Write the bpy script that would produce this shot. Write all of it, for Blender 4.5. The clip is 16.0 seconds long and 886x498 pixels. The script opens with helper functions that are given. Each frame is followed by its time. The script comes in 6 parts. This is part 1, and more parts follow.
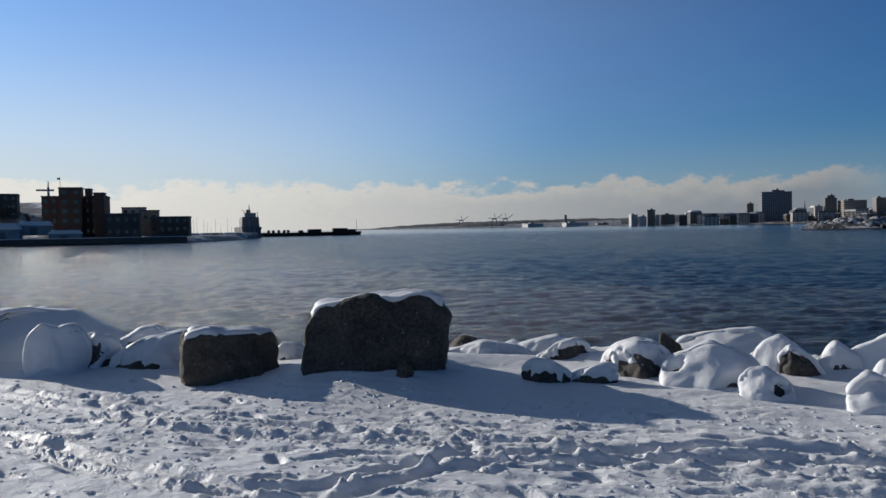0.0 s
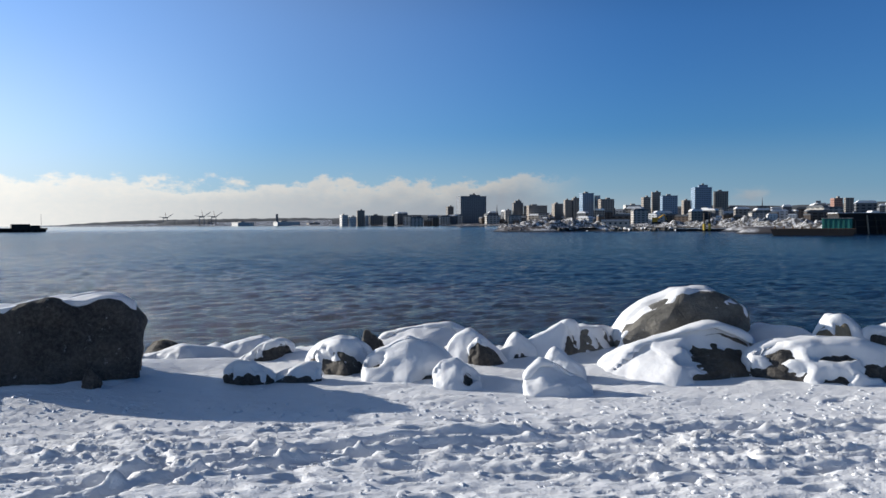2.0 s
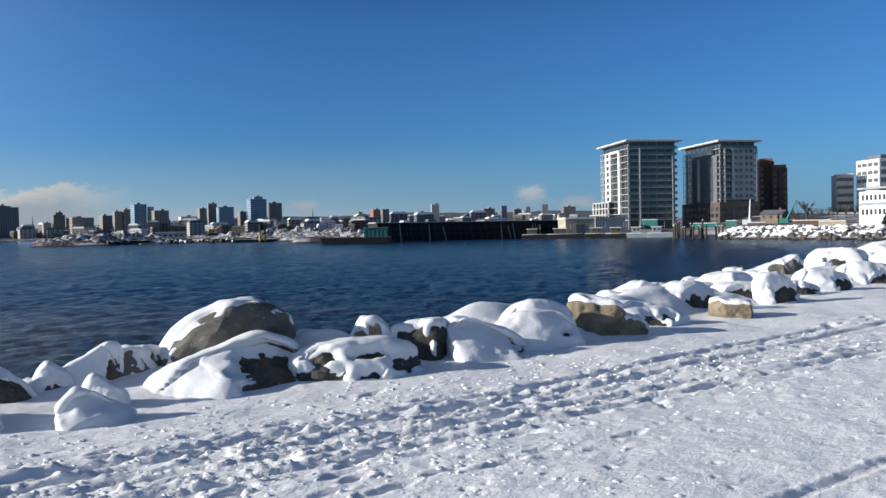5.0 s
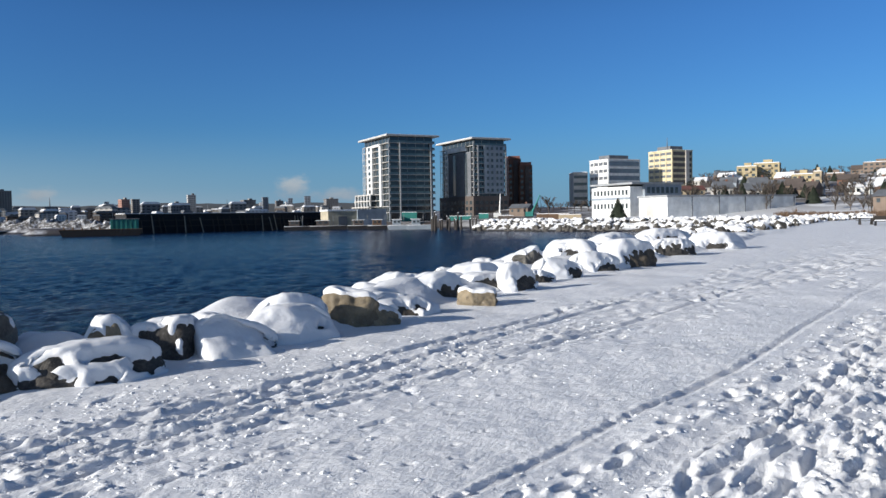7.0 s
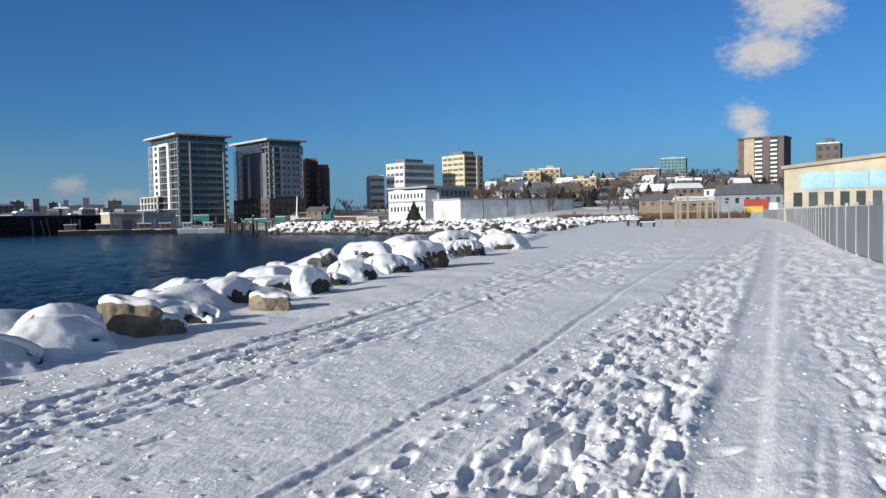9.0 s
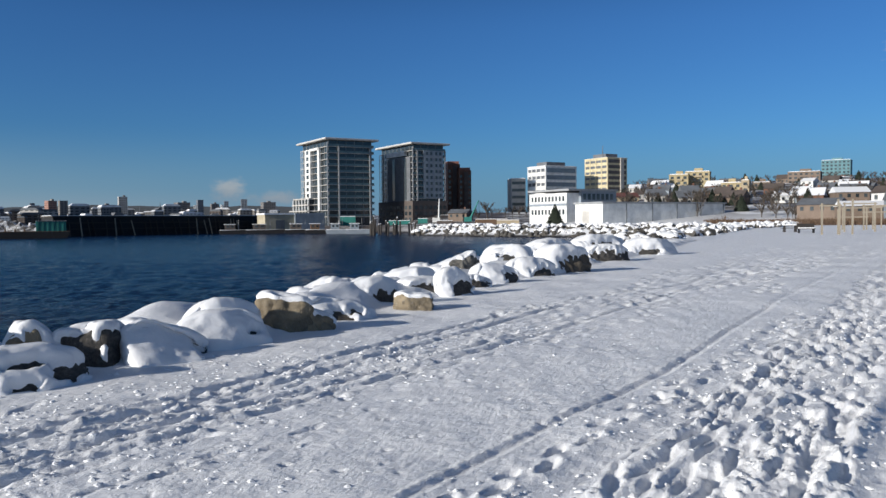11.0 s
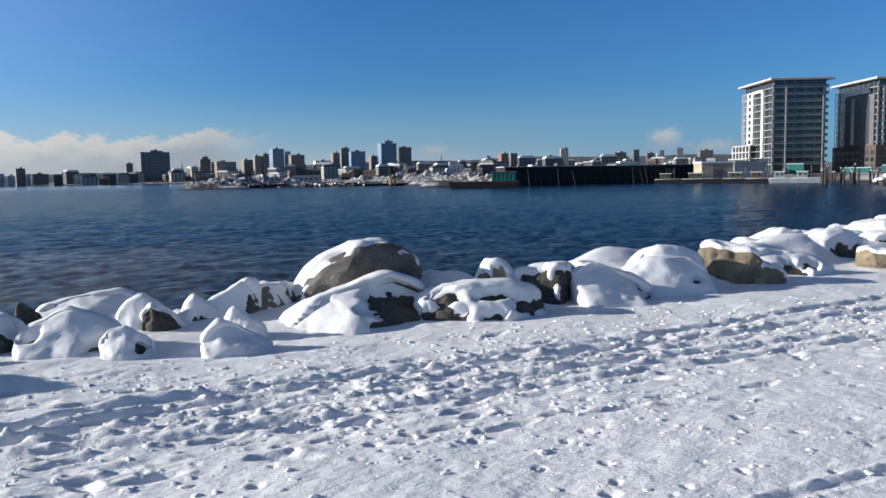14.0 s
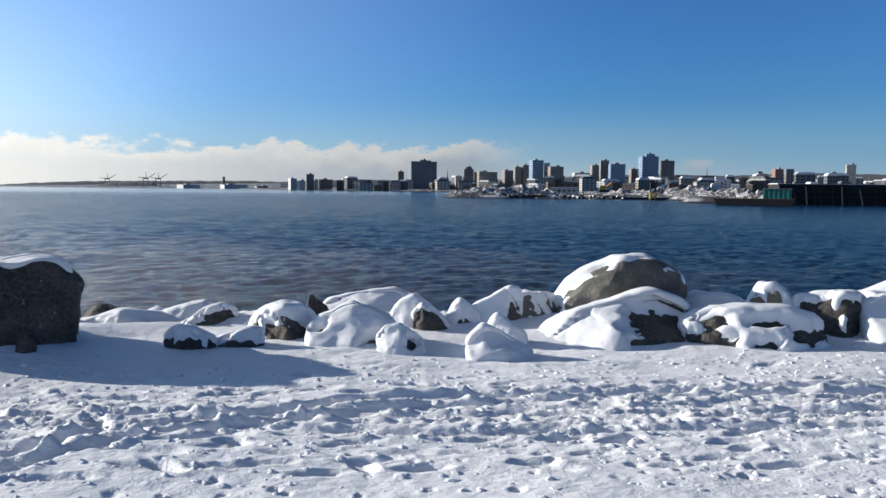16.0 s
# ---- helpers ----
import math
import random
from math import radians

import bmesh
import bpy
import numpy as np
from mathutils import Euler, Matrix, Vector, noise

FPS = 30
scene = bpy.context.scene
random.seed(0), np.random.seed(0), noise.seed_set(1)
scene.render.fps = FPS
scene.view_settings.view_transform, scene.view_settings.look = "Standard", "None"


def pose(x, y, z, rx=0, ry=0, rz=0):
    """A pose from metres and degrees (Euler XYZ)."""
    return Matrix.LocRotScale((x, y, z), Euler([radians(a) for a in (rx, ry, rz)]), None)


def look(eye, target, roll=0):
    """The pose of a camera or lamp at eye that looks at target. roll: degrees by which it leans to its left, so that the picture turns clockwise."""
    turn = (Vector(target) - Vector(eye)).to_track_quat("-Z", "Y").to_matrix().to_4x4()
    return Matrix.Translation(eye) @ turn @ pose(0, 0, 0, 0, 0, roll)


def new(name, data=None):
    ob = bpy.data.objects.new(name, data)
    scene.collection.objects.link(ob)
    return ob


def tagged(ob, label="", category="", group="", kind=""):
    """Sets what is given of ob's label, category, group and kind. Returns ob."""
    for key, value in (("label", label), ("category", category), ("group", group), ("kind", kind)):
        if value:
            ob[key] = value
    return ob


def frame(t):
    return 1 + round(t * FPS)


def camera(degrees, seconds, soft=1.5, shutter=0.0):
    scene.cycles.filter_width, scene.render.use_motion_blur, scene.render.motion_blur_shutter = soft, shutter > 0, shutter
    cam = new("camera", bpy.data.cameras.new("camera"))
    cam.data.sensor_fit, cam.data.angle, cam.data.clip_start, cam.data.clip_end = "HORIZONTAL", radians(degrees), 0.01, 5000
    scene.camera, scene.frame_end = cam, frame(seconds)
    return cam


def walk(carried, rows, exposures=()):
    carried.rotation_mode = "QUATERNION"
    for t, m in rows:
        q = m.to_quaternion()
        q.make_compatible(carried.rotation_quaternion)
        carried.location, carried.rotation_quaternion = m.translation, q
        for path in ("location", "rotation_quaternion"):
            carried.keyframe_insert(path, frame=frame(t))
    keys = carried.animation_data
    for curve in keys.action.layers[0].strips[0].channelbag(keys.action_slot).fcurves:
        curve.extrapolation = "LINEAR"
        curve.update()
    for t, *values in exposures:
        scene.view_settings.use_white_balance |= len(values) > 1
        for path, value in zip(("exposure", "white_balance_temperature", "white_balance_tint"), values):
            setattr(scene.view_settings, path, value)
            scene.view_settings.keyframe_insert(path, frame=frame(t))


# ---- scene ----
cam = camera(58.77, 16.0)
# seconds, x, y, z, yaw, pitch, roll
ROWS = [
    (0.0, 0.024, 0.004, 1.599, 19.74, -1.55, 1.03),
    (0.5, 0.037, 0.004, 1.603, 13.93, -1.62, 0.55),
    (1.0, 0.057, 0.007, 1.606, 8.76, -1.59, 0.40),
    (1.5, 0.074, 0.010, 1.602, 4.37, -1.74, 0.46),
    (2.0, 0.094, 0.013, 1.603, -1.03, -1.82, 0.25),
    (2.5, 0.114, 0.012, 1.603, -5.73, -1.94, 0.15),
    (3.0, 0.142, 0.020, 1.602, -12.84, -1.96, 0.06),
    (3.5, 0.170, 0.029, 1.608, -18.38, -1.51, -0.90),
    (4.0, 0.191, 0.032, 1.615, -23.50, -1.09, -1.20),
    (4.2, 0.197, 0.029, 1.617, -25.47, -1.04, -0.69),
    (6.3, 0.278, -0.026, 1.621, -42.62, -2.42, 1.06),
    (6.5, 0.290, -0.035, 1.623, -44.31, -2.45, 0.67),
    (7.0, 0.322, -0.062, 1.629, -49.60, -2.31, 0.98),
    (7.5, 0.345, -0.084, 1.630, -54.41, -2.22, 0.72),
    (8.0, 0.366, -0.100, 1.629, -58.50, -2.29, 0.83),
    (8.2, 0.372, -0.104, 1.628, -59.95, -2.38, 1.02),
    (9.25, 0.393, -0.118, 1.628, -64.60, -2.35, 1.05),
    (10.3, 0.391, -0.112, 1.626, -60.99, -2.21, 0.94),
    (10.5, 0.385, -0.107, 1.626, -59.30, -2.15, 0.81),
    (11.0, 0.364, -0.086, 1.625, -54.03, -2.02, 0.54),
    (11.5, 0.346, -0.067, 1.626, -49.46, -1.86, 0.42),
    (12.0, 0.330, -0.051, 1.624, -45.01, -1.49, 0.08),
    (12.5, 0.313, -0.037, 1.618, -39.85, -1.61, 0.51),
    (13.0, 0.294, -0.020, 1.612, -33.29, -3.25, 1.12),
    (13.5, 0.271, -0.006, 1.603, -27.61, -4.66, 1.29),
    (14.0, 0.252, -0.004, 1.599, -23.19, -5.26, 1.05),
    (14.5, 0.231, 0.003, 1.602, -18.76, -5.68, 0.15),
    (15.0, 0.203, 0.003, 1.603, -14.06, -5.20, -0.14),
    (15.5, 0.176, -0.002, 1.605, -9.66, -4.66, -0.29),
    (16.0, 0.146, -0.007, 1.605, -4.64, -4.32, -0.55),
]
# seconds, stops
EXPOSURES = [(0.0, -0.46), (1.0, -0.16), (2.5, 0.2), (4.0, 0.2), (7.5, 0.13), (10.3, -0.1), (12.0, -0.04), (14.0, 0.24), (16.0, 0.3)]
walk(cam, [(t, pose(x, y, z, 90 + pitch, roll, yaw)) for t, x, y, z, yaw, pitch, roll in ROWS], EXPOSURES)

# ---------------------------------------------------------------- light
SUN_AZ, SUN_EL = 70.0, 16.5          # degrees left of +y, degrees above the horizon


class Nodes:
    """Short hand for a node tree."""

    def __init__(self, tree):
        self.t = tree

    def add(self, kind, inputs=None, **props):
        n = self.t.nodes.new(kind)
        for k, v in props.items():
            setattr(n, k, v)
        for k, v in (inputs or {}).items():
            self.put(n.inputs[k], v)
        return n

    def put(self, socket, v):
        if isinstance(v, bpy.types.NodeSocket):
            self.t.links.new(v, socket)
        elif isinstance(v, bpy.types.Node):
            self.t.links.new(v.outputs[0], socket)
        else:
            socket.default_value = v

    def m(self, op, a, b=0.0, c=0.0, clamp=False):
        n = self.add("ShaderNodeMath", {0: a, 1: b, 2: c}, operation=op)
        n.use_clamp = clamp
        return n.outputs[0]

    def smooth(self, v, lo, hi):
        n = self.add("ShaderNodeMapRange", {"Value": v, "From Min": lo, "From Max": hi}, interpolation_type="SMOOTHSTEP")
        return n.outputs[0]

    def noise(self, vec, scale, detail=3.0, rough=0.55, dims="3D", dist=0.0):
        n = self.add("ShaderNodeTexNoise", {"Scale": scale, "Detail": detail, "Roughness": rough, "Distortion": dist}, noise_dimensions=dims)
        if vec is not None:
            self.put(n.inputs["Vector"], vec)
        return n.outputs[0]

    def mix(self, f, a, b):
        n = self.add("ShaderNodeMix", data_type="RGBA")
        self.put(n.inputs[0], f)
        self.put(n.inputs[6], a)
        self.put(n.inputs[7], b)
        return n.outputs[2]

    def bump(self, height, strength, distance):
        return self.add("ShaderNodeBump", {"Height": height, "Strength": strength, "Distance": distance}).outputs[0]


def build_world():
    w = bpy.data.worlds.new("winter_sky")
    scene.world = w
    w.use_nodes = True
    w.node_tree.nodes.clear()
    n = Nodes(w.node_tree)
    sky = n.add("ShaderNodeTexSky", sky_type="NISHITA", sun_disc=False, sun_elevation=radians(SUN_EL), sun_rotation=radians(-SUN_AZ),
                altitude=0.0, air_density=1.0, dust_density=0.3, ozone_density=2.0)
    co = n.add("ShaderNodeTexCoord").outputs["Generated"]
    sep = n.add("ShaderNodeSeparateXYZ", {0: co})
    x, y, z = sep.outputs
    az = n.m("MULTIPLY", n.m("ARCTAN2", n.m("MULTIPLY", x, -1.0), y), 57.2958)
    el = n.m("MULTIPLY", n.m("ARCSINE", z), 57.2958)
    # low bank of cumulus over the harbour mouth
    flat = n.add("ShaderNodeCombineXYZ", {0: az, 1: n.m("MULTIPLY", el, 1.7), 2: 0.0}).outputs[0]
    big = n.noise(flat, 0.14, 2.0)
    mid = n.noise(flat, 0.62, 6.0, 0.6)
    fine = n.noise(flat, 1.6, 4.0, 0.6)
    top = n.m("ADD", 1.5, n.m("MULTIPLY", big, 3.4))
    top = n.m("ADD", top, n.m("MULTIPLY", n.m("SUBTRACT", mid, 0.5), 3.2))
    reach = n.m("MULTIPLY", n.smooth(az, -12.0, -5.0), n.m("SUBTRACT", 1.0, n.smooth(az, 54.0, 66.0)))
    haze = n.m("MULTIPLY", n.m("SUBTRACT", 1.0, n.smooth(el, 0.3, 2.6)), n.smooth(az, -60.0, 0.0))
    bank = n.m("MULTIPLY", n.m("SUBTRACT", 1.0, n.smooth(n.m("SUBTRACT", el, top), -0.55, 0.12)), reach)
    bank = n.m("MULTIPLY", bank, n.m("ADD", 0.62, n.m("MULTIPLY", fine, 0.5)), clamp=True)

    def puff(a, e, ra, re, edge=0.1):
        da = n.m("DIVIDE", n.m("SUBTRACT", az, a), ra)
        de = n.m("DIVIDE", n.m("SUBTRACT", el, e), re)
        d = n.m("SQRT", n.m("ADD", n.m("MULTIPLY", da, da), n.m("MULTIPLY", de, de)))
        d = n.m("ADD", d, n.m("MULTIPLY", n.m("SUBTRACT", mid, 0.5), 1.3))
        d = n.m("ADD", d, n.m("MULTIPLY", n.m("SUBTRACT", fine, 0.5), 0.9))
        return n.m("SUBTRACT", 1.0, n.smooth(d, edge, 1.2))

    cover = bank
    for p in ((-38.9, 2.35, 1.3, 0.95), (-42.0, 1.7, 2.2, 0.6), (-22.5, 1.9, 1.2, 0.6)):
        cover = n.m("MAXIMUM", cover, n.m("MULTIPLY", puff(*p), 0.6))
    # steam rising behind the brown tower block
    for p in ((-85.8, 4.9, 0.9, 1.1), (-85.3, 6.2, 1.4, 1.2), (-86.4, 10.4, 2.8, 1.6), (-88.0, 13.0, 3.2, 2.2)):
        cover = n.m("MAXIMUM", cover, n.m("MULTIPLY", puff(*p, 0.2), 0.95))
    white = n.mix(n.smooth(n.m("ADD", n.m("MULTIPLY", mid, 2.0), n.m("SUBTRACT", el, top)), -0.9, 0.9), (5.2, 5.9, 6.9, 1), (10.0, 9.7, 9.2, 1))
    near_sun = n.smooth(az, -10.0, 50.0)
    white = n.mix(n.m("MULTIPLY", near_sun, 0.85), white, (24.0, 23.2, 21.4, 1))
    grey = n.mix(n.smooth(az, -80.0, -30.0), (12.5, 12.2, 12.0, 1), white)
    tint = n.add("ShaderNodeMix", {0: 1.0}, data_type="RGBA", blend_type="MULTIPLY")
    n.put(tint.inputs[6], sky.outputs[0])
    n.put(tint.inputs[7], (0.45, 1.02, 1.86, 1))
    toward = n.add("ShaderNodeVectorMath", {0: co, 1: (-math.sin(radians(SUN_AZ)) * math.cos(radians(SUN_EL)), math.cos(radians(SUN_AZ)) * math.cos(radians(SUN_EL)), math.sin(radians(SUN_EL)))}, operation="DOT_PRODUCT").outputs["Value"]
    glare = n.m("ADD", 1.05, n.m("MULTIPLY", n.smooth(toward, -0.1, 0.9), 0.42))
    glare = n.m("ADD", glare, n.m("MULTIPLY", n.smooth(toward, 0.45, 1.0), 1.1))
    deep = n.m("SUBTRACT", 0.94, n.m("MULTIPLY", n.smooth(toward, 0.3, 0.95), 0.7))
    glare = n.m("MULTIPLY", glare, n.m("SUBTRACT", 1.0, n.m("MULTIPLY", n.smooth(el, 13.0, 28.0), deep)))     # deeper blue overhead
    gain = n.add("ShaderNodeVectorMath", {0: tint.outputs[2], "Scale": glare}, operation="SCALE").outputs[0]
    gain = n.mix(n.m("MULTIPLY", n.smooth(el, 18.0, 40.0), 0.9), gain, (0.22, 0.75, 2.3, 1))
    low = n.m("SUBTRACT", 1.0, n.smooth(el, 0.0, 7.0))
    gain = n.mix(n.m("MULTIPLY", n.smooth(toward, 0.1, 1.0), 0.5), gain, (7.6, 9.2, 11.0, 1))
    rim = n.mix(n.smooth(toward, -0.6, 0.5), (3.0, 5.7, 9.6, 1), (7.8, 9.6, 11.6, 1))
    colour = n.mix(n.m("MULTIPLY", low, 0.6), gain, rim)
    colour = n.mix(n.m("MULTIPLY", haze, 0.5), colour, (8.5, 8.9, 9.2, 1))
    under_sun = n.m("MULTIPLY", n.smooth(toward, 0.5, 0.98), n.m("SUBTRACT", 1.0, n.smooth(el, 0.0, 16.0)))
    colour = n.mix(n.m("MULTIPLY", under_sun, 0.85), colour, (19.5, 19.8, 19.2, 1))
    colour = n.mix(cover, colour, grey)
    bg = n.add("ShaderNodeBackground", {"Color": colour, "Strength": 0.05})
    n.add("ShaderNodeOutputWorld", {"Surface": bg})


build_world()
sun = new("sun", bpy.data.lights.new("sun", "SUN"))
sun.data.energy, sun.data.angle, sun.data.color = 5.7, radians(0.53), (1.0, 0.95, 0.87)
sun.matrix_world = look((math.sin(radians(-SUN_AZ)) * math.cos(radians(SUN_EL)) * 100, math.cos(radians(SUN_AZ)) * math.cos(radians(SUN_EL)) * 100,
                         math.sin(radians(SUN_EL)) * 100), (0, 0, 0))

# ---------------------------------------------------------------- materials
MATS = {}


def surface(name, make):
    """A cached node material; make(n, coordinates) returns the inputs of a Principled BSDF."""
    if name not in MATS:
        m = bpy.data.materials.new(name)
        m.use_nodes = True
        m.node_tree.nodes.clear()
        n = Nodes(m.node_tree)
        co = n.add("ShaderNodeTexCoord")
        b = n.add("ShaderNodeBsdfPrincipled", make(n, co))
        n.add("ShaderNodeOutputMaterial", {"Surface": b})
        MATS[name] = m
    return MATS[name]


def world_place(n):
    return n.add("ShaderNodeNewGeometry").outputs["Position"]


def snow_inputs(n, co):
    p = world_place(n)
    grain = n.noise(p, 90.0, 2.0)
    lumps = n.noise(n.add("ShaderNodeMapping", {"Vector": p, "Scale": (0.7, 1.2, 1.0)}).outputs[0], 17.0, 5.0, 0.66)
    wide = n.noise(p, 0.7, 3.0)
    col = n.mix(wide, (0.80, 0.81, 0.83, 1), (0.89, 0.89, 0.89, 1))
    b1 = n.bump(lumps, 0.42, 0.045)
    bb = n.add("ShaderNodeBump", {"Height": grain, "Strength": 0.25, "Distance": 0.006, "Normal": b1}).outputs[0]
    return {"Base Color": col, "Roughness": 0.55, "Specular IOR Level": 0.3, "Normal": bb}


def soft_snow_inputs(n, co):
    p = world_place(n)
    lumps = n.noise(p, 6.0, 6.0, 0.62)
    grain = n.noise(p, 70.0, 2.0)
    b1 = n.bump(lumps, 0.22, 0.06)
    bb = n.add("ShaderNodeBump", {"Height": grain, "Strength": 0.15, "Distance": 0.006, "Normal": b1}).outputs[0]
    return {"Base Color": n.mix(lumps, (0.74, 0.75, 0.77, 1), (0.84, 0.84, 0.845, 1)), "Roughness": 0.55, "Specular IOR Level": 0.3, "Normal": bb}


def rock_inputs(dark, light):
    def make(n, co):
        p = co.outputs["Object"]
        rnd = n.add("ShaderNodeObjectInfo").outputs["Random"]
        off = n.add("ShaderNodeVectorMath", {0: p, 1: n.add("ShaderNodeCombineXYZ", {0: n.m("MULTIPLY", rnd, 40.0), 1: 0.0, 2: 0.0}).outputs[0]}, operation="ADD").outputs[0]
        big = n.noise(off, 2.2, 4.0, 0.6)
        grain = n.noise(off, 26.0, 5.0, 0.7)
        crack = n.add("ShaderNodeTexVoronoi", {"Vector": off, "Scale": 3.2}, feature="DISTANCE_TO_EDGE").outputs["Distance"]
        speck = n.smooth(grain, 0.35, 0.7)
        col = n.mix(n.smooth(big, 0.35, 0.65), dark, light)
        col = n.mix(n.m("MULTIPLY", speck, 0.22), col, (0.26, 0.24, 0.21, 1))
        frost = n.m("MULTIPLY", n.smooth(n.noise(off, 12.0, 5.0, 0.75), 0.62, 0.75), 0.5)
        col = n.mix(frost, col, (0.75, 0.77, 0.8, 1))
        h = n.m("ADD", n.m("MULTIPLY", grain, 0.35), n.m("ADD", big, n.m("MULTIPLY", n.smooth(crack, 0.0, 0.03), 0.08)))
        return {"Base Color": col, "Roughness": 0.85, "Normal": n.bump(h, 0.8, 0.06)}
    return make


def rock(kind):
    tones = {"dark": ((0.018, 0.017, 0.017, 1), (0.050, 0.045, 0.040, 1)), "plain": ((0.026, 0.025, 0.024, 1), (0.078, 0.070, 0.060, 1)),
             "grey": ((0.07, 0.067, 0.06, 1), (0.16, 0.15, 0.13, 1)), "brown": ((0.04, 0.032, 0.024, 1), (0.105, 0.082, 0.058, 1)),
             "tan": ((0.14, 0.11, 0.07, 1), (0.31, 0.245, 0.155, 1))}
    return surface("rock_" + kind, rock_inputs(*tones[kind]))


def water_inputs(n, co):
    p = world_place(n)
    turn = n.add("ShaderNodeMapping", {"Vector": p, "Rotation": (0, 0, radians(14)), "Scale": (0.4, 1.0, 1.0)}).outputs[0]
    chop = n.noise(turn, 3.8, 6.0, 0.72, dist=0.4)
    ripple = n.noise(turn, 10.0, 4.0, 0.65)
    gust = n.noise(n.add("ShaderNodeMapping", {"Vector": p, "Scale": (1.0, 4.0, 1.0)}).outputs[0], 0.010, 4.0, 0.6)
    sep = n.add("ShaderNodeSeparateXYZ", {0: p})
    away = n.m("SQRT", n.m("ADD", n.m("MULTIPLY", sep.outputs[0], sep.outputs[0]), n.m("MULTIPLY", sep.outputs[1], sep.outputs[1])))
    calm = n.smooth(n.m("ADD", away, n.m("MULTIPLY", gust, 300.0)), 420.0, 900.0)      # sheltered, smooth water off the town
    h = n.m("ADD", n.m("MULTIPLY", chop, 0.8), n.m("MULTIPLY", ripple, 0.42))
    rise = n.m("MULTIPLY", n.m("ADD", 0.5, n.m("MULTIPLY", gust, 0.8)), n.m("SUBTRACT", 1.0, n.m("MULTIPLY", calm, 0.86)))
    nrm = n.add("ShaderNodeBump", {"Height": h, "Strength": rise, "Distance": 0.6}).outputs[0]
    return {"Base Color": (0.0015, 0.011, 0.037, 1), "Roughness": n.m("SUBTRACT", 0.16, n.m("MULTIPLY", calm, 0.06)), "IOR": 1.333, "Specular IOR Level": 0.42, "Normal": nrm}


# second to fifth: wall colours paled to stand for distance haze
PAINT = {"chalk": (0.76, 0.76, 0.73), "hazebrown": (0.30, 0.265, 0.235), "hazebrickdark": (0.20, 0.19, 0.185), "hazeslate": (0.18, 0.20, 0.23), "hazeredbrick": (0.34, 0.19, 0.15),
         "brick": (0.15, 0.07, 0.045), "brickdark": (0.10, 0.08, 0.07), "redbrick": (0.26, 0.11, 0.08), "brown": (0.17, 0.125, 0.095), "greybrown": (0.24, 0.22, 0.2),
         "concrete": (0.45, 0.43, 0.4), "sandstone": (0.38, 0.31, 0.21), "white": (0.70, 0.70, 0.68), "slate": (0.13, 0.14, 0.155), "blueglass": (0.22, 0.31, 0.42),
         "tealglass": (0.10, 0.21, 0.24), "yellow": (0.38, 0.31, 0.18), "bluegrey": (0.25, 0.29, 0.33), "redroof": (0.15, 0.06, 0.05), "greyroof": (0.42, 0.43, 0.45),
         "green": (0.025, 0.19, 0.165), "black": (0.009, 0.009, 0.011), "rust": (0.12, 0.07, 0.04), "timber": (0.032, 0.026, 0.022), "paletimber": (0.3, 0.26, 0.2), "amber": (0.6, 0.33, 0.03),
         "steel": (0.3, 0.31, 0.32), "skyblue": (0.28, 0.46, 0.56), "red": (0.3, 0.03, 0.02), "yellowpaint": (0.5, 0.36, 0.05), "cream": (0.58, 0.5, 0.32), "fencegrey": (0.2, 0.21, 0.22), "beige": (0.42, 0.37, 0.27)}


def plain(colour, rough=0.75, metal=0.0):
    """Painted or weathered surface with stains and grain at two scales."""
    def make(n, co):
        p = co.outputs["Object"]
        c = PAINT[colour]
        stain = n.noise(p, 0.35, 4.0, 0.65)
        grain = n.noise(p, 7.0, 3.0)
        col = n.mix(n.smooth(stain, 0.3, 0.7), tuple(v * 0.8 for v in c) + (1,), tuple(min(1, v * 1.12) for v in c) + (1,))
        return {"Base Color": col, "Roughness": rough, "Metallic": metal, "Normal": n.bump(grain, 0.25, 0.02)}
    return surface(f"paint_{colour}_{rough}_{metal}", make)


def windowed(colour, across=3.4, storey=3.2):
    """Facade of a far building: rows of dark panes in a wall of one colour."""
    def make(n, co):
        sep = n.add("ShaderNodeSeparateXYZ", {0: co.outputs["UV"]})
        u = n.m("FRACT", n.m("DIVIDE", sep.outputs[0], across))
        v = n.m("FRACT", n.m("DIVIDE", sep.outputs[1], storey))
        inu = n.m("MULTIPLY", n.m("GREATER_THAN", u, 0.22), n.m("LESS_THAN", u, 0.8))
        inv = n.m("MULTIPLY", n.m("GREATER_THAN", v, 0.3), n.m("LESS_THAN", v, 0.82))
        up = n.m("LESS_THAN", n.m("ABSOLUTE", n.add("ShaderNodeSeparateXYZ", {0: n.add("ShaderNodeNewGeometry").outputs["Normal"]}).outputs[2]), 0.5)
        w = n.m("MULTIPLY", n.m("MULTIPLY", inu, inv), up)
        c = PAINT[colour]
        stain = n.noise(co.outputs["Object"], 0.08, 4.0, 0.6)
        wall = n.mix(stain, tuple(x * 0.8 for x in c) + (1,), tuple(min(1, x * 1.15) for x in c) + (1,))
        glass = tuple(x * 0.3 for x in c) + (1,)
        return {"Base Color": n.mix(w, wall, glass), "Roughness": n.m("SUBTRACT", 0.75, n.m("MULTIPLY", w, 0.6))}
    return surface(f"facade_{colour}_{across}_{storey}", make)


